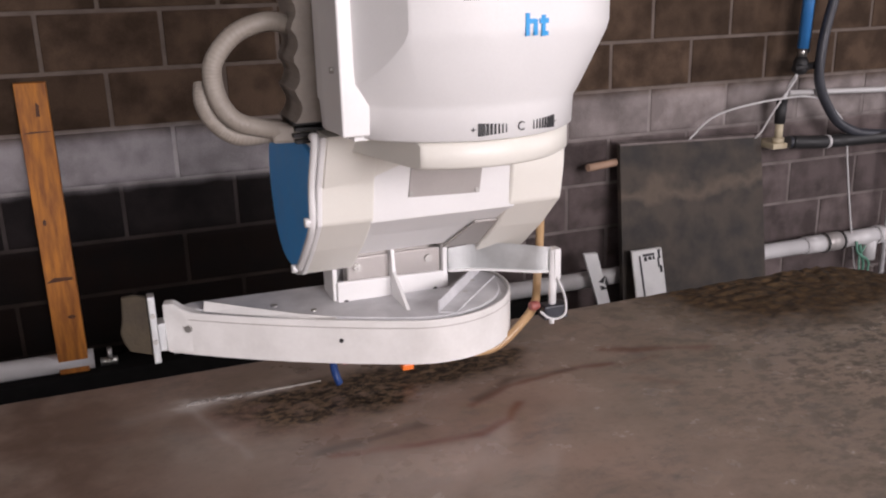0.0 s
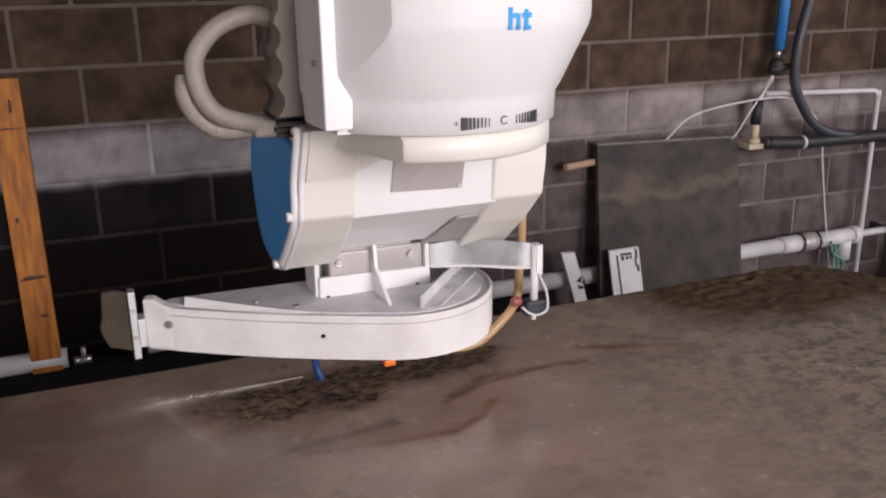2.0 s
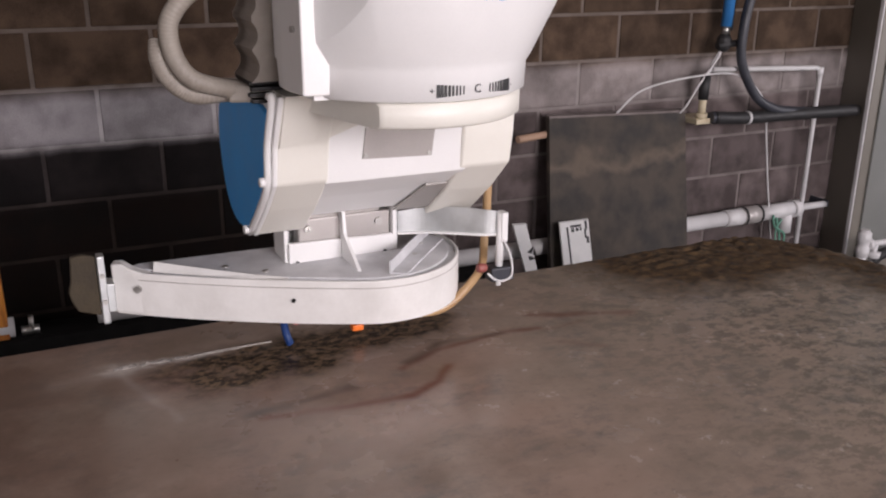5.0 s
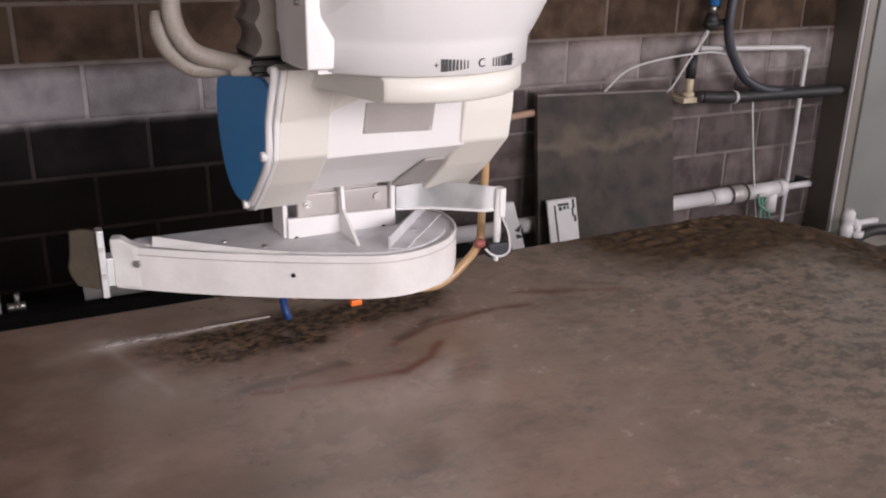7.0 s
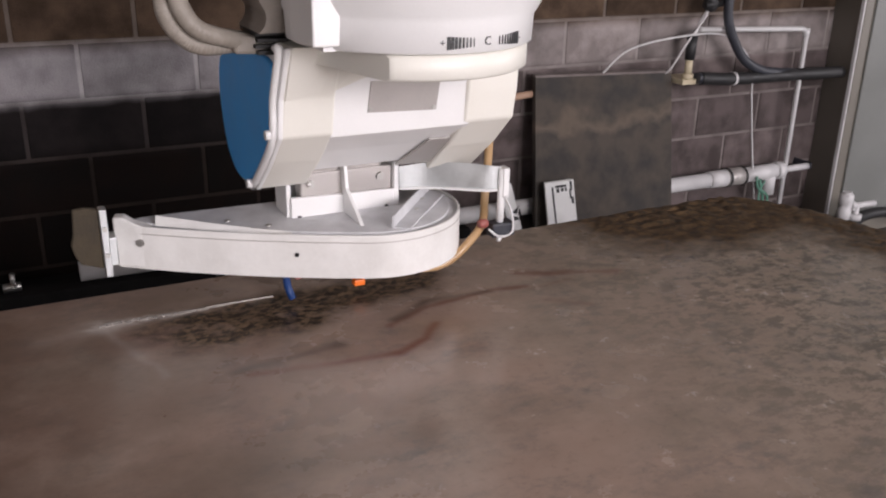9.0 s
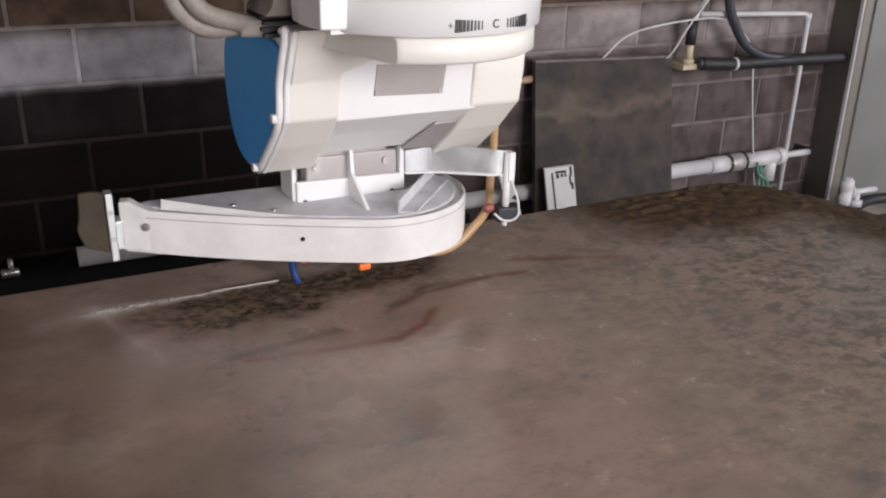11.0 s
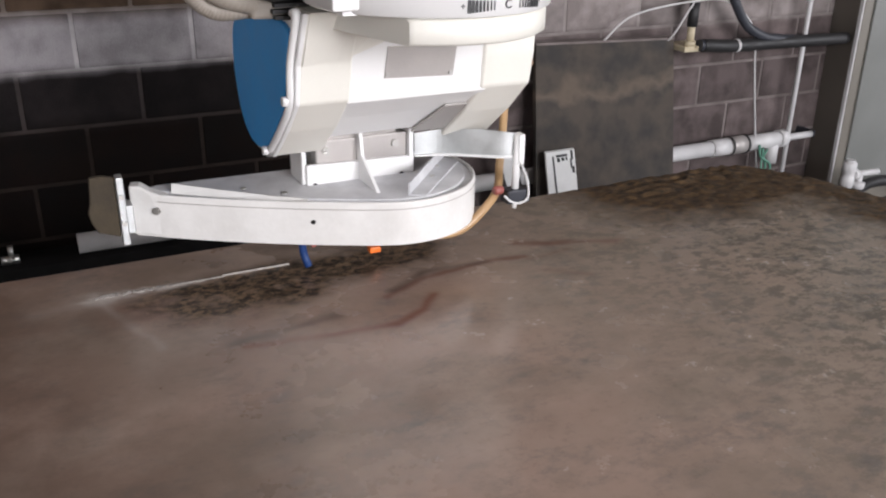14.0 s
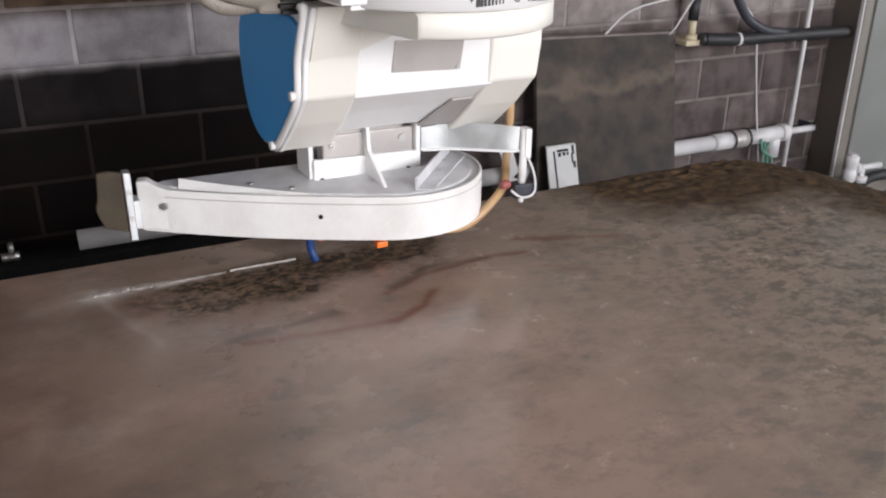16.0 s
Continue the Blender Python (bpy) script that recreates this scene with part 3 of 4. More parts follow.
# bracket between guard and motor
bm = B()
prism(bm, [(0.387, -1.665, 1.052), (0.623, -1.665, 1.052), (0.623, -1.665, 1.100), (0.387, -1.665, 1.106)], (0, 0.012, 0), 0.003)
box(bm, 0.380, 0.390, -1.655, -1.57, 1.052, 1.145, 0.002)
box(bm, 0.621, 0.632, -1.665, -1.57, 1.052, 1.168, 0.002)
box(bm, 0.39, 0.62, -1.585, -1.575, 1.052, 1.15, 0.002)
bracket = part("guard_bracket", bm, M_WHITE, head)
bm = B()
box(bm, 0.412, 0.620, -1.652, -1.612, 1.08, 1.152, 0.004)
part("spindle_plate", bm, M_PLATE, head, "grey spindle mounting plate")
part("spindle_neck", box(B(), 0.43, 0.60, -1.645, -1.56, 1.145, 1.20, 0.006), M_PLATE, head)
bm = B()
prism(bm, [(0.503, -1.785, 1.052), (0.503, -1.665, 1.052), (0.503, -1.640, 1.172), (0.503, -1.668, 1.178), (0.503, -1.678, 1.118)], (0.008, 0, 0), 0.0015)
part("gusset", bm, M_WHITE, bracket)
part("gusset_foot", prism(B(), [(0.455, -1.695, 1.052), (0.498, -1.775, 1.052), (0.512, -1.785, 1.052), (0.515, -1.68, 1.052)], (0, 0, 0.005)), M_GUARD, bracket)
for x, z in ((0.404, 1.062), (0.602, 1.062)):
    bolt(bracket, (x, -1.665, z), (0, -1, 0), 0.005, 0.003, M_INK)
for x, z in ((0.434, 1.130), (0.592, 1.130)):
    bolt(head, (x, -1.653, z), (0, -1, 0), 0.009, 0.005, name="spindle_bolt")
# thin grey sheet stands in for the shaded notch under the housing
part("underside_plate", prism(B(), [(0.640, -1.800, 1.243), (0.688, -1.800, 1.243), (0.688, -1.70, 1.168), (0.608, -1.70, 1.168)], (0, -0.0025, -0.0035)), M_PLATE, head, "thin grey sheet in place of the shaded notch underneath")
bm = B()
rod(bm, (0.60, -1.685, 1.182), (0.645, -1.685, 1.188), 0.009, 12)
rod(bm, (0.628, -1.685, 1.17), (0.628, -1.685, 1.20), 0.006, 12)
part("small_valve", bm, M_BRASS, head)

# tilting motor body: a long octagonal housing
BX0, BX1 = 0.317, 0.802
PROF = [(-1.80, 1.432), (-1.872, 1.395), (-1.870, 1.35), (-1.857, 1.285), (-1.785, 1.218), (-1.685, 1.142), (-1.57, 1.134), (-1.49, 1.18), (-1.45, 1.28), (-1.46, 1.38), (-1.52, 1.432)]

PROF_L = [(-1.60, 1.425), (-1.935, 1.455), (-1.877, 1.360), (-1.859, 1.285), (-1.785, 1.218), (-1.685, 1.142), (-1.57, 1.134), (-1.49, 1.18), (-1.45, 1.28), (-1.46, 1.37), (-1.51, 1.41)]


def prof(scale=1.0, x=0.0, dy=0.0, dz=0.0, outline=PROF):
    cy, cz = -1.66, 1.285
    return [(x, cy + (y - cy) * scale + dy, cz + (z - cz) * scale + dz) for y, z in outline]


body = part("motor_body", prism(B(), prof(1.0, BX0, outline=PROF_L), (0.10, 0, 0), 0.005, 3), M_CREAM, head, "cream painted tilting motor housing")
part("motor_cover", prism(B(), prof(1.0, BX1 - 0.113), (0.113, 0, 0), 0.006, 3), M_CREAM, head, "cream end cover")
PROF_M = [(-1.80, 1.432), (-1.868, 1.395), (-1.853, 1.278), (-1.78, 1.232), (-1.70, 1.174), (-1.57, 1.150), (-1.49, 1.18), (-1.455, 1.28), (-1.465, 1.38), (-1.52, 1.43)]
part("motor_middle", prism(B(), prof(1.0, BX0 + 0.095, outline=PROF_M), (0.29, 0, 0), 0.002), M_WHITE, head, "white middle housing")
# end cap in a raised white frame
part("cap_frame", prism(B(), prof(1.01, BX0 - 0.006, outline=PROF_L), (0.010, 0, 0), 0.003, 3), M_WHITE, head, "white cap frame")
rail = [(-1.905, 1.452), (-1.925, 1.448), (-1.876, 1.362), (-1.859, 1.287), (-1.786, 1.220), (-1.69, 1.147)]
bm = B()
tube(bm, spline([(BX0 - 0.011, y + 0.012, z) for y, z in rail], 4), 0.0075, 8)
part("frame_rail", bm, M_WHITE, head, "raised white rim round the cap")


def rounded(pts, times=2):
    """Cuts the corners of a closed outline."""
    for _ in range(times):
        out = []
        for p, n in zip(pts, pts[1:] + pts[:1]):
            p, n = Vector(p), Vector(n)
            out += [tuple(p.lerp(n, 0.25)), tuple(p.lerp(n, 0.75))]
        pts = out
    return pts


part("end_cap", prism(B(), rounded(prof(0.93, BX0 - 0.014, 0.022, -0.004, PROF_L)), (0.010, 0, 0), 0.003, 2), M_CAP, head, "blue plastic end cap")
for y, z in ((-1.849, 1.292), (-1.69, 1.158)):
    bolt(head, (BX0 - 0.018, y, z), (-1, 0, 0), 0.009, 0.008, M_WHITE, name="cap_bolt")
# plaque
part("plaque", prism(B(), [(0.484, -1.8605, 1.320), (0.626, -1.8605, 1.315), (0.630, -1.8695, 1.374), (0.489, -1.8695, 1.380)], (0, 0.006, 0), 0.001), M_PLATE, head, "blank grey metal nameplate")
for x, z in ((0.490, 1.326), (0.620, 1.321)):
    bolt(head, (x, -1.8615, z), (0, -1, 0), 0.0045, 0.003, name="rivet")

# turning column, flattened on the bellows side
CC = Vector((0.530, -1.947))
bm = lathe(B(), [(0.204, 1.468), (0.212, 1.472), (0.214, 1.515), (0.222, 1.528), (0.266, 1.620), (0.27, 1.635), (0.27, 2.5)], (CC.x, CC.y, 0), 96)
for co, no in (((0.335, -2.08, 0), (-0.874, -0.486, 0)), ((0.318, -1.9, 0), (-1, 0, 0))):
    bmesh.ops.bisect_plane(bm, geom=list(bm.verts) + list(bm.edges) + list(bm.faces), plane_co=co, plane_no=no, clear_outer=True)
    bmesh.ops.holes_fill(bm, edges=[e for e in bm.edges if e.is_boundary])
column = part("column", bm, M_WHITE, head, "white conical turning column")
bm = lathe(B(), [(0.198, 1.426), (0.205, 1.430), (0.205, 1.462), (0.198, 1.467)], (CC.x, CC.y, 0), 72)
bmesh.ops.bisect_plane(bm, geom=list(bm.verts) + list(bm.edges) + list(bm.faces), plane_co=(0.402, -2.05, 0), plane_no=(-0.97, -0.25, 0), clear_outer=True)
bmesh.ops.holes_fill(bm, edges=[e for e in bm.edges if e.is_boundary])
part("slew_ring", bm, M_CREAM, head, "cream slewing ring")
bm = B()
for p in ((0.323, -1.938, 1.457), (0.323, -1.880, 1.357), (0.323, -1.80, 1.357), (0.323, -1.80, 1.457), (0.41, -1.880, 1.368), (0.485, -1.930, 1.457), (0.485, -1.880, 1.394), (0.485, -1.80, 1.394), (0.485, -1.80, 1.457)):
    bm.verts.new(p)
bmesh.ops.convex_hull(bm, input=list(bm.verts))
part("neck_housing", bm, M_CREAM, head, "cream sloping neck of the motor housing")


def on_column(a, z, r, depth=0.0):
    """A frame on the column's face: x along it, y up, z outward."""
    a = radians(a)
    return Matrix.Translation((CC.x + (r + depth) * math.sin(a), CC.y - (r + depth) * math.cos(a), z)) @ Matrix.Rotation(a, 4, "Z") @ Matrix.Rotation(math.pi / 2, 4, "X")


def slip(name, m, w, h, mat, parent):
    bm = B()
    box(bm, -w / 2, w / 2, -h / 2, h / 2, -0.001, 0.0012)
    bmesh.ops.transform(bm, matrix=m, verts=list(bm.verts))
    return part(name, bm, mat, parent)


def letter(text, m, size, mat, parent, name):
    cu = bpy.data.curves.new(name, "FONT")
    cu.body, cu.size, cu.align_x, cu.align_y, cu.extrude = text, size, "CENTER", "CENTER", 0.0006
    tmp = new(name, cu)
    me = bpy.data.meshes.new_from_object(tmp.evaluated_get(bpy.context.evaluated_depsgraph_get()))
    bpy.data.objects.remove(tmp)
    bm = B()
    bm.from_mesh(me)
    bmesh.ops.transform(bm, matrix=m, verts=list(bm.verts))
    return part(name, bm, mat, parent, "printed character")


ZS = 1.4865
letter("C", on_column(11, ZS, 0.2135), 0.019, M_INK, column, "scale_mark")
letter("+", on_column(-10.3, ZS, 0.2135), 0.015, M_INK, column, "scale_mark")
letter("-", on_column(32.3, ZS, 0.2135), 0.015, M_INK, column, "scale_mark")
for k in range(8):
    slip("scale_bar", on_column(-7.6 + 1.65 * k, ZS, 0.2132), 0.0055 * (1 - k * 0.115), 0.0195 - 0.0009 * k, M_INK, column)
    slip("scale_bar", on_column(30.4 - 1.8 * k, ZS, 0.2132), 0.0052 * (1 - k * 0.115), 0.0195 - 0.0009 * k, M_INK, column)
# plain blue shapes and dark shapes above
for a, w, z, h in ((4.6, 0.0065, 1.6395, 0.031), (7.4, 0.0065, 1.635, 0.022), (6.0, 0.013, 1.6435, 0.007), (10.3, 0.0065, 1.637, 0.029), (10.5, 0.016, 1.6435, 0.007), (11.0, 0.010, 1.626, 0.006)):
    slip("blue_mark", on_column(a, z, 0.2703), w, h, M_LBLUE, column)
for a in (-14, -11.5, -5, -2):
    slip("dark_mark", on_column(a, 1.70, 0.2703), 0.010, 0.05, M_INK, column)
# side box with a flared foot
bm = B()
prism(bm, [(0.312, -2.08, 1.478), (0.355, -2.08, 1.478), (0.357, -2.08, 1.526), (0.335, -2.08, 1.568), (0.335, -2.08, 2.4), (0.312, -2.08, 2.4)], (0, 0.115, 0), 0.003)
box(bm, 0.335, 0.37, -2.06, -1.90, 1.468, 1.56)
sidebox = part("side_box", bm, M_WHITE, head)
bolt(sidebox, (0.312, -2.045, 1.576), (-1, 0, 0), 0.005, 0.006)
part("side_tab", box(B(), 0.742, 0.764, -1.96, -1.90, 1.50, 1.552, 0.003), M_CREAM, head)
# bellows
bm = B()
zs = [1.478 + 0.009 * k for k in range(90)]
outl = [(0.278 + 0.014 * abs(math.sin(math.pi * (z - 1.478) / 0.052)) ** 0.8, -1.90, z) for z in zs]
prism(bm, outl + [(0.338, -1.90, zs[-1]), (0.338, -1.90, zs[0])], (0, 0.14, 0))
part("bellows", bm, M_BELLOWS, head, "pale pleated cloth bellows")
bm = B()
for k in range(4):
    box(bm, 0.284 - 0.004 * (k % 2), 0.35, -1.865, -1.76, 1.437 + 0.0105 * k, 1.444 + 0.0105 * k, 0.001)
part("bellows_foot", bm, M_BLACK, head)
# conduit loop
bm = B()
tube(bm, spline([(0.305, -1.80, 1.63), (0.295, -1.83, 1.634), (0.251, -1.85, 1.643), (0.198, -1.85, 1.625), (0.162, -1.85, 1.586), (0.156, -1.85, 1.551), (0.166, -1.85, 1.511), (0.191, -1.85, 1.481), (0.243, -1.84, 1.463), (0.29, -1.82, 1.45)], 24), 0.0158, 12, 0.0005)
part("conduit", bm, M_HOSE, head, "beige corrugated conduit loop")
bm = B()
tube(bm, spline([(0.143, -1.82, 1.545), (0.139, -1.83, 1.517), (0.15, -1.83, 1.488), (0.172, -1.83, 1.464), (0.2, -1.83, 1.452), (0.246, -1.82, 1.452), (0.29, -1.80, 1.45)], 24), 0.0158, 12, 0.0005)
part("conduit", bm, M_HOSE, head, "beige corrugated conduit loop")
part("conduit_gland", prism(B(), [(0.246, -1.85, 1.438), (0.33, -1.85, 1.434), (0.335, -1.85, 1.458), (0.25, -1.85, 1.472)], (0, 0.09, 0), 0.006), M_HOSE, head)

# nozzle arm with rod and sensor
bm = B()
arm = [(0.632, -1.668), (0.69, -1.685), (0.751, -1.722), (0.80, -1.752), (0.842, -1.766)]
armp = spline([(x, y, 0) for x, y in arm], 6)
vs = [[bm.verts.new((p.x, p.y + d, z + (0.01 if d == 0 and z > 1.12 else 0) * math.sin(math.pi * k / (len(armp) - 1)))) for k, p in enumerate(armp)] for d in (0, 0.004) for z in (1.102, 1.150)]
for a, b in ((0, 1), (3, 2), (1, 3), (2, 0)):
    for k in range(len(armp) - 1):
        bm.faces.new((vs[a][k], vs[a][k + 1], vs[b][k + 1], vs[b][k]))
bmesh.ops.recalc_face_normals(bm, faces=list(bm.faces))
part("nozzle_arm", bm, M_STEEL, head, "curved galvanised steel arm")
part("arm_flange", prism(B(), [(0.632, -1.672, 1.098), (0.70, -1.70, 1.100), (0.80, -1.76, 1.098), (0.84, -1.77, 1.098), (0.835, -1.73, 1.098), (0.632, -1.63, 1.098)], (0, 0, 0.004)), M_WHITE, head)
bm = B()
box(bm, 0.831, 0.846, -1.78, -1.755, 1.085, 1.152, 0.002)
rod(bm, (0.834, -1.768, 1.15), (0.831, -1.768, 1.01), 0.0085)
part("sensor_rod", bm, M_WHITE, head)
bm = B()
box(bm, 0.806, 0.862, -1.785, -1.75, 0.996, 1.028, 0.004)
sensor = part("sensor", bm, M_DGREY, head, "dark grey sensor block")
part("sensor_tip", rod(B(), (0.833, -1.766, 0.998), (0.832, -1.766, 0.981), 0.006), M_WHITE, sensor, "white sensor tip")
part("hose_clip", lathe(B(), [(0.008, -0.011), (0.0105, -0.006), (0.0105, 0.006), (0.008, 0.011)], (0.790, -1.766, 1.028), 12, "x"), M_RED, head, "red hose clip")
bm = B()
tube(bm, spline([(0.836, -1.78, 1.09), (0.852, -1.785, 1.05), (0.853, -1.79, 1.012), (0.835, -1.79, 1.0), (0.812, -1.79, 1.005), (0.795, -1.785, 1.02)], 8), 0.0028, 6)
part("sensor_cable", bm, M_PVC, head)
bm = B()
tube(bm, spline([(0.838, -1.69, 1.33), (0.841, -1.69, 1.18), (0.835, -1.69, 1.06), (0.803, -1.74, 1.02), (0.756, -1.766, 0.989), (0.703, -1.77, 0.953), (0.65, -1.765, 0.945), (0.60, -1.73, 0.95)], 10), 0.0095, 10)
part("water_hose", bm, M_TAN, head, "amber water hose")
# water nozzles under the guard
bm = B()
tube(bm, spline([(0.366, -1.685, 0.99), (0.363, -1.685, 0.945), (0.365, -1.685, 0.92), (0.369, -1.688, 0.904), (0.373, -1.688, 0.892)], 6), 0.0085, 10)
part("water_nozzle", bm, M_NAVY, head, "blue jointed water nozzle")
part("nozzle_tip", box(B(), 0.507, 0.533, -1.71, -1.69, 0.903, 0.917, 0.003), M_ORANGE, head, "orange nozzle tip")
bm = B()
tube(bm, spline([(0.545, -1.69, 0.99), (0.545, -1.69, 0.95), (0.54, -1.69, 0.918)], 6), 0.007, 10)
part("water_nozzle", bm, M_NAVY, head, "blue jointed water nozzle")
part("nozzle_clip", box(B(), 0.382, 0.394, -1.69, -1.675, 0.932, 0.945, 0.003), M_RED, head)
# stone slurry along the fresh cut, drawn on behind the head
strip = part("slurry_line", box(B(), 0.20, 0.345, -1.6366, -1.6343, SZ - 0.002, SZ + 0.0018), M_LINE, head, "pale slurry along the fresh cut")


# ---- the old part of the cut ----
bm = B()
for k in range(120):
    f = random.random()
    x0 = 0.065 + 0.26 * f
    wide = 0.0022 + 0.0075 * max(0.0, 1 - f * 1.6)
    yk = -1.635 - (x0 - 0.07) * 0.006 + wide * (random.random() - 0.5) * 1.5
    r = 0.0016 + 0.0038 * random.random() * (1.0 - 0.6 * f)
    m = Matrix.Translation((x0, yk, SZ)) @ Matrix.Rotation(random.random() * 3, 4, "Z") @ Matrix.Diagonal((r * (1.3 + 1.2 * random.random()), r, 0.0016 + 0.0012 * random.random(), 1))
    bmesh.ops.create_icosphere(bm, subdivisions=1, radius=1, matrix=m)
thing("cut_slurry", bm, M_LINE, "pale line of stone slurry along the cut", "slurry")


# ---- things along the wall ----
plank = base("lumber_plank", (-0.21, -0.08, 0.372), "orange-brown pine plank leaning against the block wall", "plank")
bm = B()
prism(bm, [(-0.288, -0.145, 0.374), (-0.188, -0.145, 0.374), (-0.188, -0.105, 0.374), (-0.288, -0.105, 0.374)], (-0.006, 0.062, 1.03), 0.003)
part("board", bm, M_WOOD, plank)
for z, h, x0, x1 in ((1.235, 0.006, -0.290, -0.197), (0.715, 0.014, -0.288, -0.20)):
    f = (z - 0.374) / 1.025
    part("knot", prism(B(), [(x0, -0.1458 + 0.062 * f, z), (x1, -0.1458 + 0.062 * f, z + 0.004), (x1, -0.1458 + 0.062 * f, z + h), (x0 + 0.03, -0.1458 + 0.062 * f, z + h * 1.3)], (0, 0.002, 0)), M_KNOT, plank)
for cx, z, w, h in ((-0.262, 0.93, 0.006, 0.012), (-0.222, 0.585, 0.014, 0.007)):
    ring = []
    for k in range(9):
        a = 2 * math.pi * k / 9
        zz = z + h * math.sin(a)
        ring.append((cx + w * math.cos(a), -0.1458 + 0.062 * (zz - 0.374) / 1.025, zz))
    part("knot", prism(B(), ring, (0, 0.002, 0)), M_KNOT, plank)
f = (1.30 - 0.374) / 1.025
part("stamp", prism(B(), [(-0.240, -0.1458 + 0.062 * f, 1.26), (-0.226, -0.1458 + 0.062 * f, 1.262), (-0.224, -0.1458 + 0.062 * f, 1.33), (-0.234, -0.1458 + 0.062 * f, 1.34)], (0, 0.002, 0)), M_KNOT, plank)

# drain pipe
PZ, PY = 0.411, -0.11
pipe = base("drain_pipe", (1.6, PY, PZ), "white plastic drain pipe running along the wall", "pipe")
part("pipe", rod(B(), (0.108, PY, PZ), (3.25, PY, PZ), 0.037, 20), M_PVC, pipe)
thing("pipe_fitting", rod(rod(B(), (-0.15, PY, 0.388), (-0.09, PY, 0.388), 0.016, 12), (-0.115, PY, 0.388), (-0.115, PY, 0.44), 0.009, 10), M_BOLT, "small grey metal pipe fitting on the ledge", "pipe fitting")
thing("short_pipe", rod(B(), (-0.9, PY, PZ - 0.004), (-0.17, PY, PZ - 0.004), 0.036, 20), M_PVC, "short white plastic pipe lying on the ledge", "pipe")
bm = B()
rod(bm, (3.19, PY, PZ), (3.31, PY, PZ), 0.046, 20)
part("coupling", bm, M_PLATE, pipe, "grey rubber coupling with clamps")
for x in (3.2, 3.30):
    part("clamp", rod(B(), (x - 0.006, PY, PZ), (x + 0.006, PY, PZ), 0.049, 20), M_BLACK, pipe)
part("union", rod(B(), (3.08, PY, PZ), (3.19, PY, PZ), 0.043, 20), M_PVC, pipe)
bm = B()
rod(bm, (3.31, PY, PZ), (3.56, PY, PZ), 0.04, 20)
rod(bm, (3.50, PY, PZ), (3.50, PY, PZ - 0.12), 0.034, 20)
rod(bm, (3.53, PY, PZ), (3.575, PY, PZ), 0.046, 20)
part("tee", bm, M_PVC, pipe)
part("thin_pipe", rod(B(), (3.56, PY, PZ), (3.77, PY, PZ), 0.018, 14), M_PVC, pipe)
part("wall_bracket", box(B(), 3.775, 3.79, PY - 0.012, 0.0, PZ - 0.018, PZ + 0.02, 0.004), M_DGREY, pipe)
bm = B()
tube(bm, spline([(3.39, PY - 0.045, PZ - 0.02), (3.40, PY - 0.05, PZ - 0.07), (3.425, PY - 0.045, PZ - 0.12), (3.43, PY - 0.04, PZ - 0.18)], 6), 0.007, 8)
tube(bm, spline([(3.36, PY - 0.05, PZ + 0.0), (3.37, PY - 0.06, PZ - 0.06), (3.44, PY - 0.06, PZ - 0.11), (3.45, PY - 0.05, PZ - 0.2)], 6), 0.006, 8)
tube(bm, spline([(3.42, PY - 0.05, PZ - 0.03), (3.38, PY - 0.06, PZ - 0.09), (3.40, PY - 0.06, PZ - 0.2)], 6), 0.005, 8)
part("wire", bm, M_GREEN, pipe, "twisted green earth wires")

# thin pipe frame
bm = B()
tube(bm, [(2.89, -0.13, 1.166), (3.55, -0.13, 1.143), (3.575, -0.13, 1.135), (3.582, -0.13, 1.11), (3.578, -0.13, 0.0)], 0.0125, 12)
frame_pipe = base("supply_pipe", (3.64, -0.13, 0), "thin white plastic supply pipe bent down to the floor", "pipe")
part("pipe", bm, M_PVC, frame_pipe)
part("elbow", lathe(B(), [(0.017, -0.02), (0.018, 0.02)], (3.579, -0.13, 1.125), 12), M_PVC, frame_pipe)

# black insulated line and hoses
line = base("insulated_line", (3.4, -0.16, 0.92), "black insulated water line with a hanging grey hose", "hose")
bm = B()
tube(bm, spline([(2.90, -0.16, 0.945), (3.1, -0.16, 0.93), (3.5, -0.16, 0.925), (3.84, -0.16, 0.918)], 10), 0.030, 14)
part("insulation", bm, M_BLACK, line)
part("tie", rod(B(), (3.10, -0.16, 0.93), (3.115, -0.16, 0.93), 0.032, 14), M_PVC, line)
part("end_cap", rod(B(), (2.88, -0.16, 0.947), (2.905, -0.16, 0.945), 0.026, 14), M_DGREY, line)
bm = B()
tube(bm, spline([(3.12, -0.16, 1.75), (3.05, -0.16, 1.5), (3.015, -0.17, 1.35), (3.025, -0.17, 1.2), (3.13, -0.17, 1.04), (3.25, -0.17, 0.97), (3.38, -0.16, 0.945), (3.55, -0.15, 0.93)], 12), 0.022, 14)
part("hose", bm, M_DGREY, line, "dark blue-grey rubber hose")

tap = base("valve_assembly", (2.885, -0.12, 0.94), "blue air hose with a brass valve on the wall", "valve")
bm = B()
rod(bm, (2.955, -0.12, 1.36), (2.975, -0.12, 1.85), 0.026, 14)
part("blue_hose", bm, M_BLUE, tap, "blue hose")
bm = B()
rod(bm, (2.990, -0.10, 1.34), (3.010, -0.10, 1.85), 0.018, 12)
part("black_hose", bm, M_BLACK, tap)
bm = B()
lathe(bm, [(0.02, 0), (0.034, 0.02), (0.034, 0.06), (0.02, 0.08)], (2.950, -0.12, 1.245), 14)
rod(bm, (2.895, -0.14, 1.275), (3.015, -0.14, 1.285), 0.016)
part("valve_body", bm, M_BLACK, tap)
part("nut", rod(B(), (2.953, -0.12, 1.32), (2.955, -0.12, 1.365), 0.02, 6), M_BOLT, tap)
bm = B()
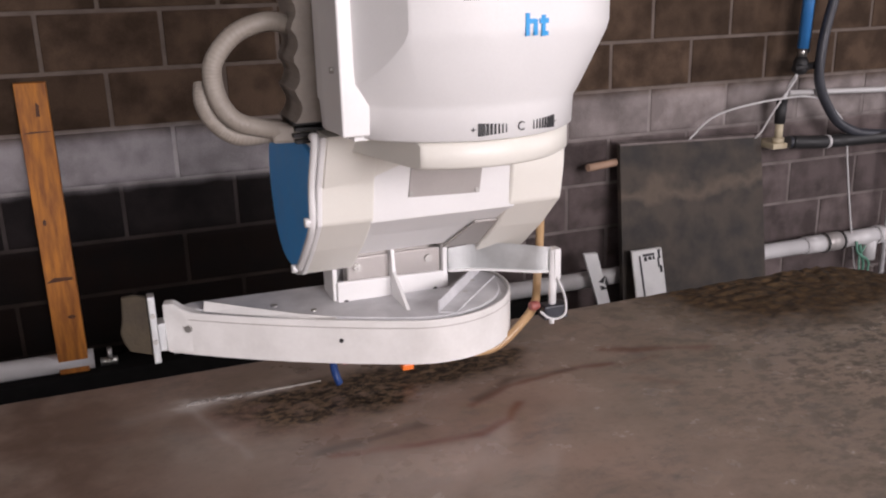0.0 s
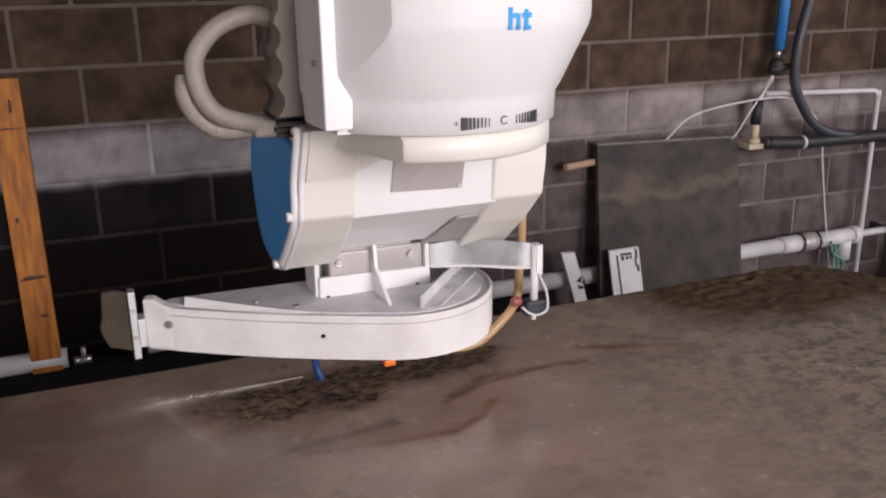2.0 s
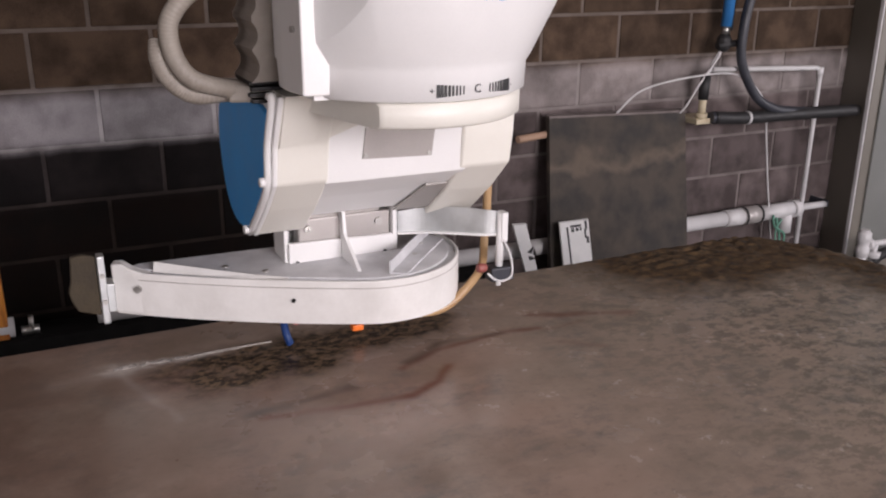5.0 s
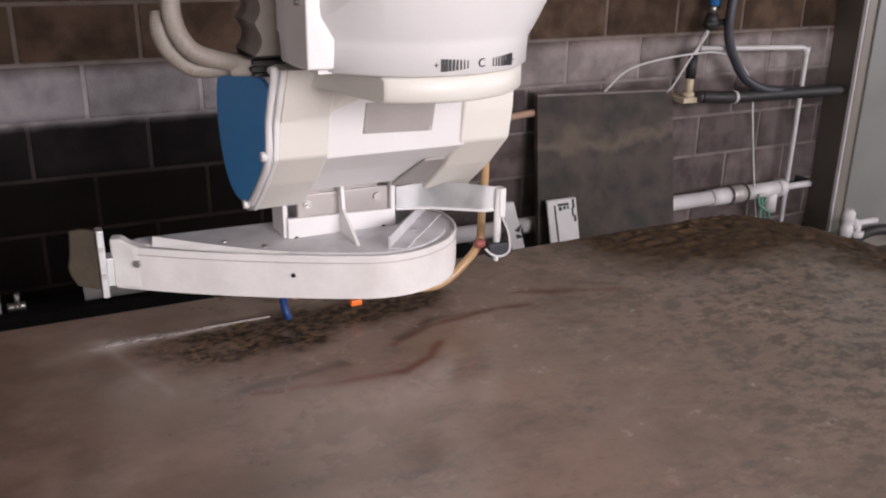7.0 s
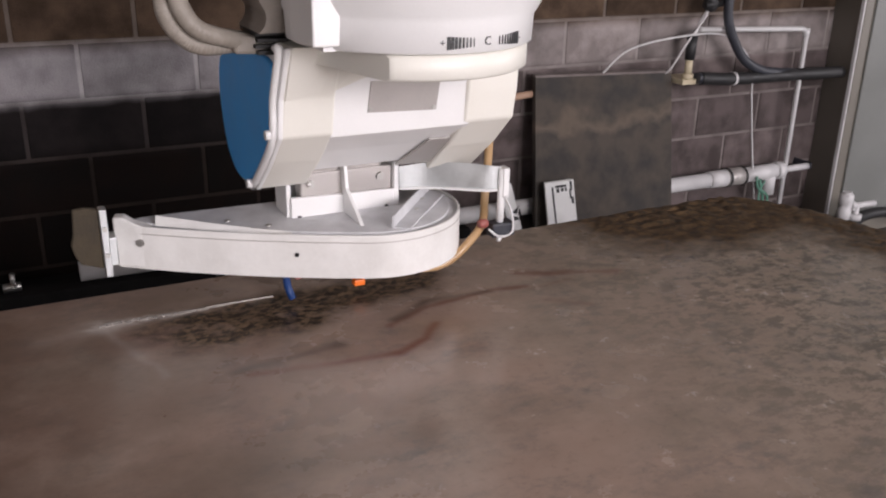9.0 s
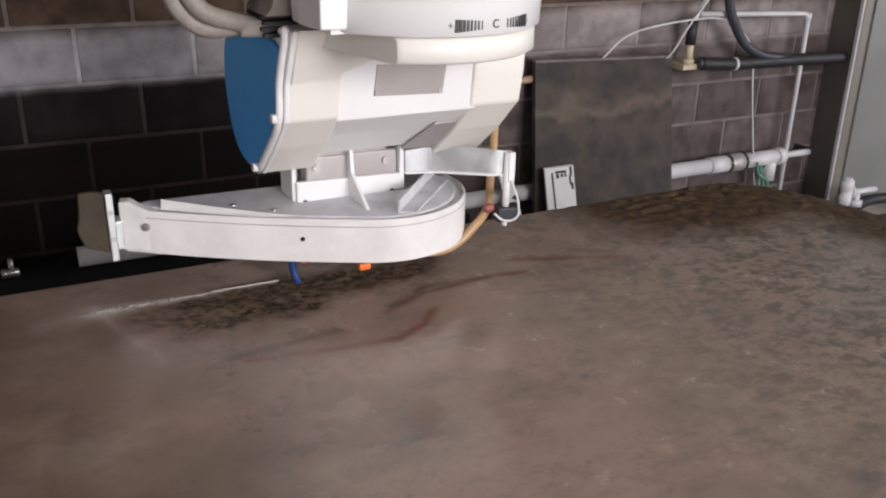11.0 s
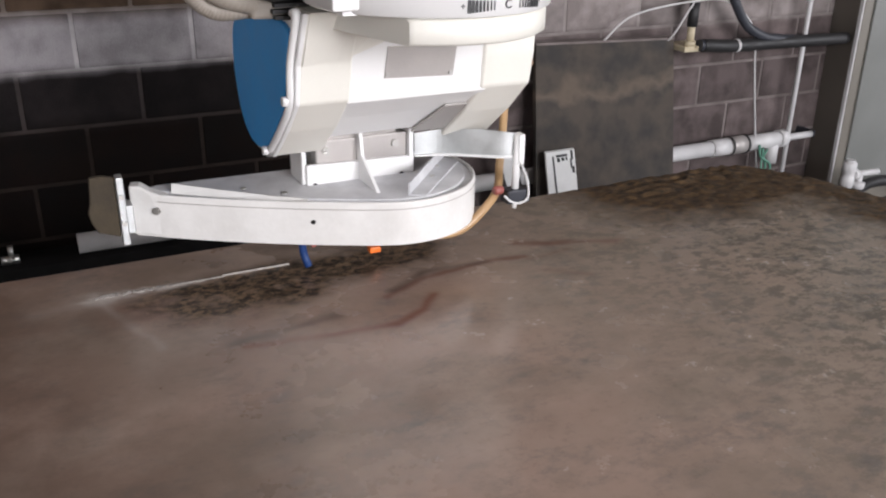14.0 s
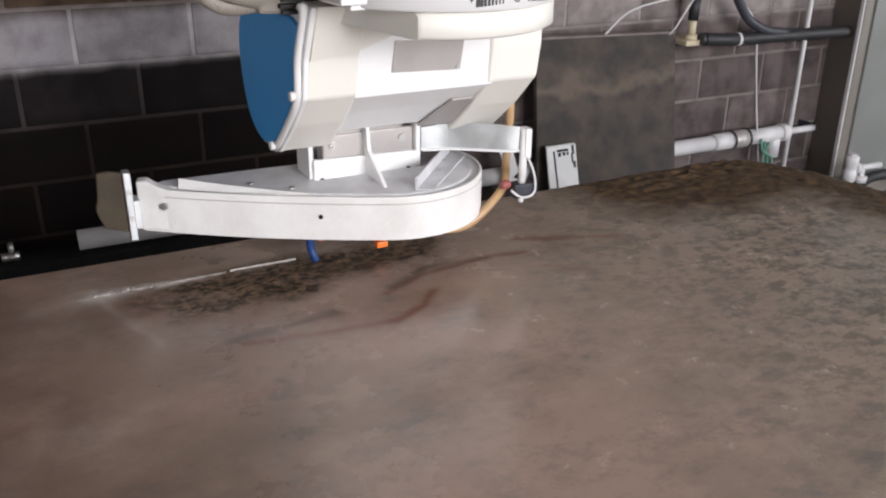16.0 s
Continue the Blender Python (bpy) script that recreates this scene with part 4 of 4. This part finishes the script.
tube(bm, spline([(2.940, -0.12, 1.25), (2.885, -0.13, 1.19), (2.855, -0.13, 1.10)], 6), 0.008, 8)
part("short_tube", bm, M_PVC, tap)
bm = B()
rod(bm, (2.855, -0.13, 1.14), (2.850, -0.13, 1.03), 0.024, 12)
part("regulator", bm, M_BLACK, tap)
bm = B()
rod(bm, (2.850, -0.13, 1.03), (2.850, -0.13, 0.965), 0.018, 12)
rod(bm, (2.850, -0.13, 0.965), (2.850, -0.13, 0.94), 0.028, 12)
box(bm, 2.80, 2.915, -0.16, 0.0, 0.918, 0.942, 0.003)
part("brass_base", bm, M_BASE, tap, "pale yellowish base bracket")

cable = base("white_cable", (2.7, -0.08, 0.97), "thin white cable arching over the stone offcut", "cable")
bm = B()
tube(bm, spline([(2.37, -0.06, 0.93), (2.395, -0.10, 1.0), (2.51, -0.13, 1.098), (2.796, -0.14, 1.142), (3.03, -0.15, 1.137), (3.195, -0.14, 1.035), (3.25, -0.14, 0.93), (3.273, -0.13, 0.835), (3.33, -0.13, 0.55), (3.40, -0.13, 0.25)], 10), 0.0046, 8)
part("cable", bm, M_PVC, cable)
bm = B()
tube(bm, spline([(2.74, -0.08, 0.95), (2.76, -0.12, 1.0), (2.817, -0.14, 1.108), (2.918, -0.14, 1.233)], 10), 0.0046, 8)
part("cable", bm, M_PVC, cable)

# stone offcut leaning on the wall
off = base("stone_offcut", (2.4, -0.2, 0), "dark dusty stone offcut leaning against the block wall", "stone offcut")
bm = B()
prism(bm, [(1.975, -0.29, 0.0), (2.755, -0.29, 0.0), (2.78, -0.10, 0.972), (2.03, -0.10, 0.995)], (0, 0.03, 0.006), 0.003)
part("sheet", bm, M_BOARD, off)
part("chalky_edge", prism(B(), [(2.03, -0.1035, 0.9935), (2.78, -0.1035, 0.9705), (2.7802, -0.1015, 0.9795), (2.0298, -0.1015, 1.0025)], (0, 0.036, 0.004)), M_MORTAR, off, "chalky sawn top edge")
thing("prop_stick", rod(B(), (1.87, -0.11, 0.915), (2.12, -0.06, 0.922), 0.016, 10), M_STICK, "pale round stick poking out behind the offcut", "stick")

# pale sample strips
smp = base("sample_strip", (2.13, -0.34, 0), "white sample strip with dark bars leaning on the stone offcut", "sample strip")
bm = B()
prism(bm, [(2.005, -0.42, 0.0), (2.155, -0.42, 0.0), (2.169, -0.24, 0.556), (2.019, -0.24, 0.556)], (0, 0.012, 0.003), 0.001)
part("strip", bm, M_TILE, smp)


def on_strip(z, y0, y1, top):
    return y0 + (y1 - y0) * z / top - 0.0012


for x0, x1, z0, z1 in ((2.07, 2.128, 0.531, 0.541), (2.074, 2.089, 0.511, 0.528), (2.097, 2.112, 0.514, 0.528), (2.118, 2.128, 0.514, 0.528), (2.05, 2.059, 0.15, 0.536), (2.146, 2.158, 0.515, 0.553), (2.140, 2.149, 0.48, 0.52), (2.147, 2.160, 0.458, 0.486)):
    y0, y1 = on_strip(z0, -0.42, -0.24, 0.556), on_strip(z1, -0.42, -0.24, 0.556)
    part("dark_bar", prism(B(), [(x0, y0, z0), (x1, y0, z0), (x1, y1, z1), (x0, y1, z1)], (0, 0.002, 0)), M_INK, smp)
smq = base("narrow_strip", (1.95, -0.28, 0), "narrow white strip with a dark mark leaning by the pipe", "sample strip")
bm = B()
prism(bm, [(1.943, -0.30, 0.0), (1.996, -0.30, 0.0), (1.88, -0.19, 0.555), (1.814, -0.19, 0.559)], (0, 0.014, 0.003), 0.001)
part("strip", bm, M_TILE, smq)
for tri in (((1.874, 0.434), (1.898, 0.424), (1.910, 0.457)), ((1.905, 0.420), (1.921, 0.414), (1.914, 0.448)), ((1.880, 0.418), (1.900, 0.412), (1.916, 0.400), (1.884, 0.397))):
    part("dark_mark", prism(B(), [(x, on_strip(z, -0.30, -0.19, 0.557), z) for x, z in tri], (0, 0.003, 0)), M_INK, smq)

# grey cabinet
cab = base("steel_cabinet", (4.3, -0.1, 0), "tall grey enamelled steel cabinet on the wall", "cabinet")
part("carcass", prism(B(), [(3.853, -0.20, 0), (4.80, -0.20, 0), (4.80, -0.001, 0), (3.898, -0.001, 0)], (0, 0, 2.3), 0.006), M_CAB, cab)
part("edge_trim", box(B(), 3.851, 3.861, -0.222, -0.199, 0.02, 2.28, 0.003), M_PVC, cab, "pale edge strip")
part("door_frame", box(B(), 3.864, 4.79, -0.222, -0.201, 0.04, 2.28, 0.004), M_CAB, cab)
part("door", box(B(), 3.925, 4.74, -0.234, -0.219, 0.10, 2.22, 0.006), M_CABD, cab, "light grey door")

# valve group by the slab's end
vg = base("pvc_valve", (3.755, -0.4, 0), "white plastic valve with a side stub beside the cabinet", "valve")
part("riser", rod(B(), (3.755, -0.40, 0.0), (3.755, -0.40, 0.21), 0.026, 16), M_PVC, vg)
part("valve_body", lathe(B(), [(0.022, 0.0), (0.033, 0.006), (0.034, 0.05), (0.029, 0.056), (0.029, 0.082), (0.035, 0.088), (0.035, 0.13), (0.025, 0.138)], (3.755, -0.40, 0.205), 20), M_PVC, vg)
part("cap", rod(B(), (3.755, -0.40, 0.34), (3.755, -0.40, 0.352), 0.024, 12), M_PVC, vg)
part("side_stub", rod(rod(B(), (3.78, -0.40, 0.268), (3.975, -0.40, 0.262), 0.016, 16), (3.79, -0.40, 0.268), (3.815, -0.40, 0.268), 0.028, 16), M_PVC, vg)
part("drop_leg", rod(rod(B(), (3.845, -0.40, 0.262), (3.845, -0.40, 0.16), 0.015, 14), (3.845, -0.40, 0.222), (3.845, -0.40, 0.19), 0.033, 16), M_PVC, vg)
bm = B()
tube(bm, spline([(3.845, -0.40, 0.165), (3.88, -0.41, 0.20), (3.96, -0.42, 0.215), (4.1, -0.42, 0.20), (4.3, -0.42, 0.14)], 8), 0.028, 14)
part("black_pipe", bm, M_BLACK, vg, "black rubber pipe")


# ---- the wall's blocks ----
def block_mesh(name, w, mat):
    bm = B()
    box(bm, -w / 2, w / 2, -0.006, 0.006, -0.0943, 0.0943, 0.003, 1)
    return mesh(name, bm, mat)


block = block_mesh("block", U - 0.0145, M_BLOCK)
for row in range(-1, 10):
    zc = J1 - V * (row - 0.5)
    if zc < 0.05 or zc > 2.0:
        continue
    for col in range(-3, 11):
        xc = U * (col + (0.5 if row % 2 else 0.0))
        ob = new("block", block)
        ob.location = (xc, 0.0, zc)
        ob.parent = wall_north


def motions():
    rows = []
    for t in (0, 4, 8, 12, 16):
        rows.append((t, Matrix.Translation((HB[0] + 0.00855 * t, HB[1] + 0.00007 * t, HB[2] + 0.00015 * t))))
    walk(head, rows)


motions()
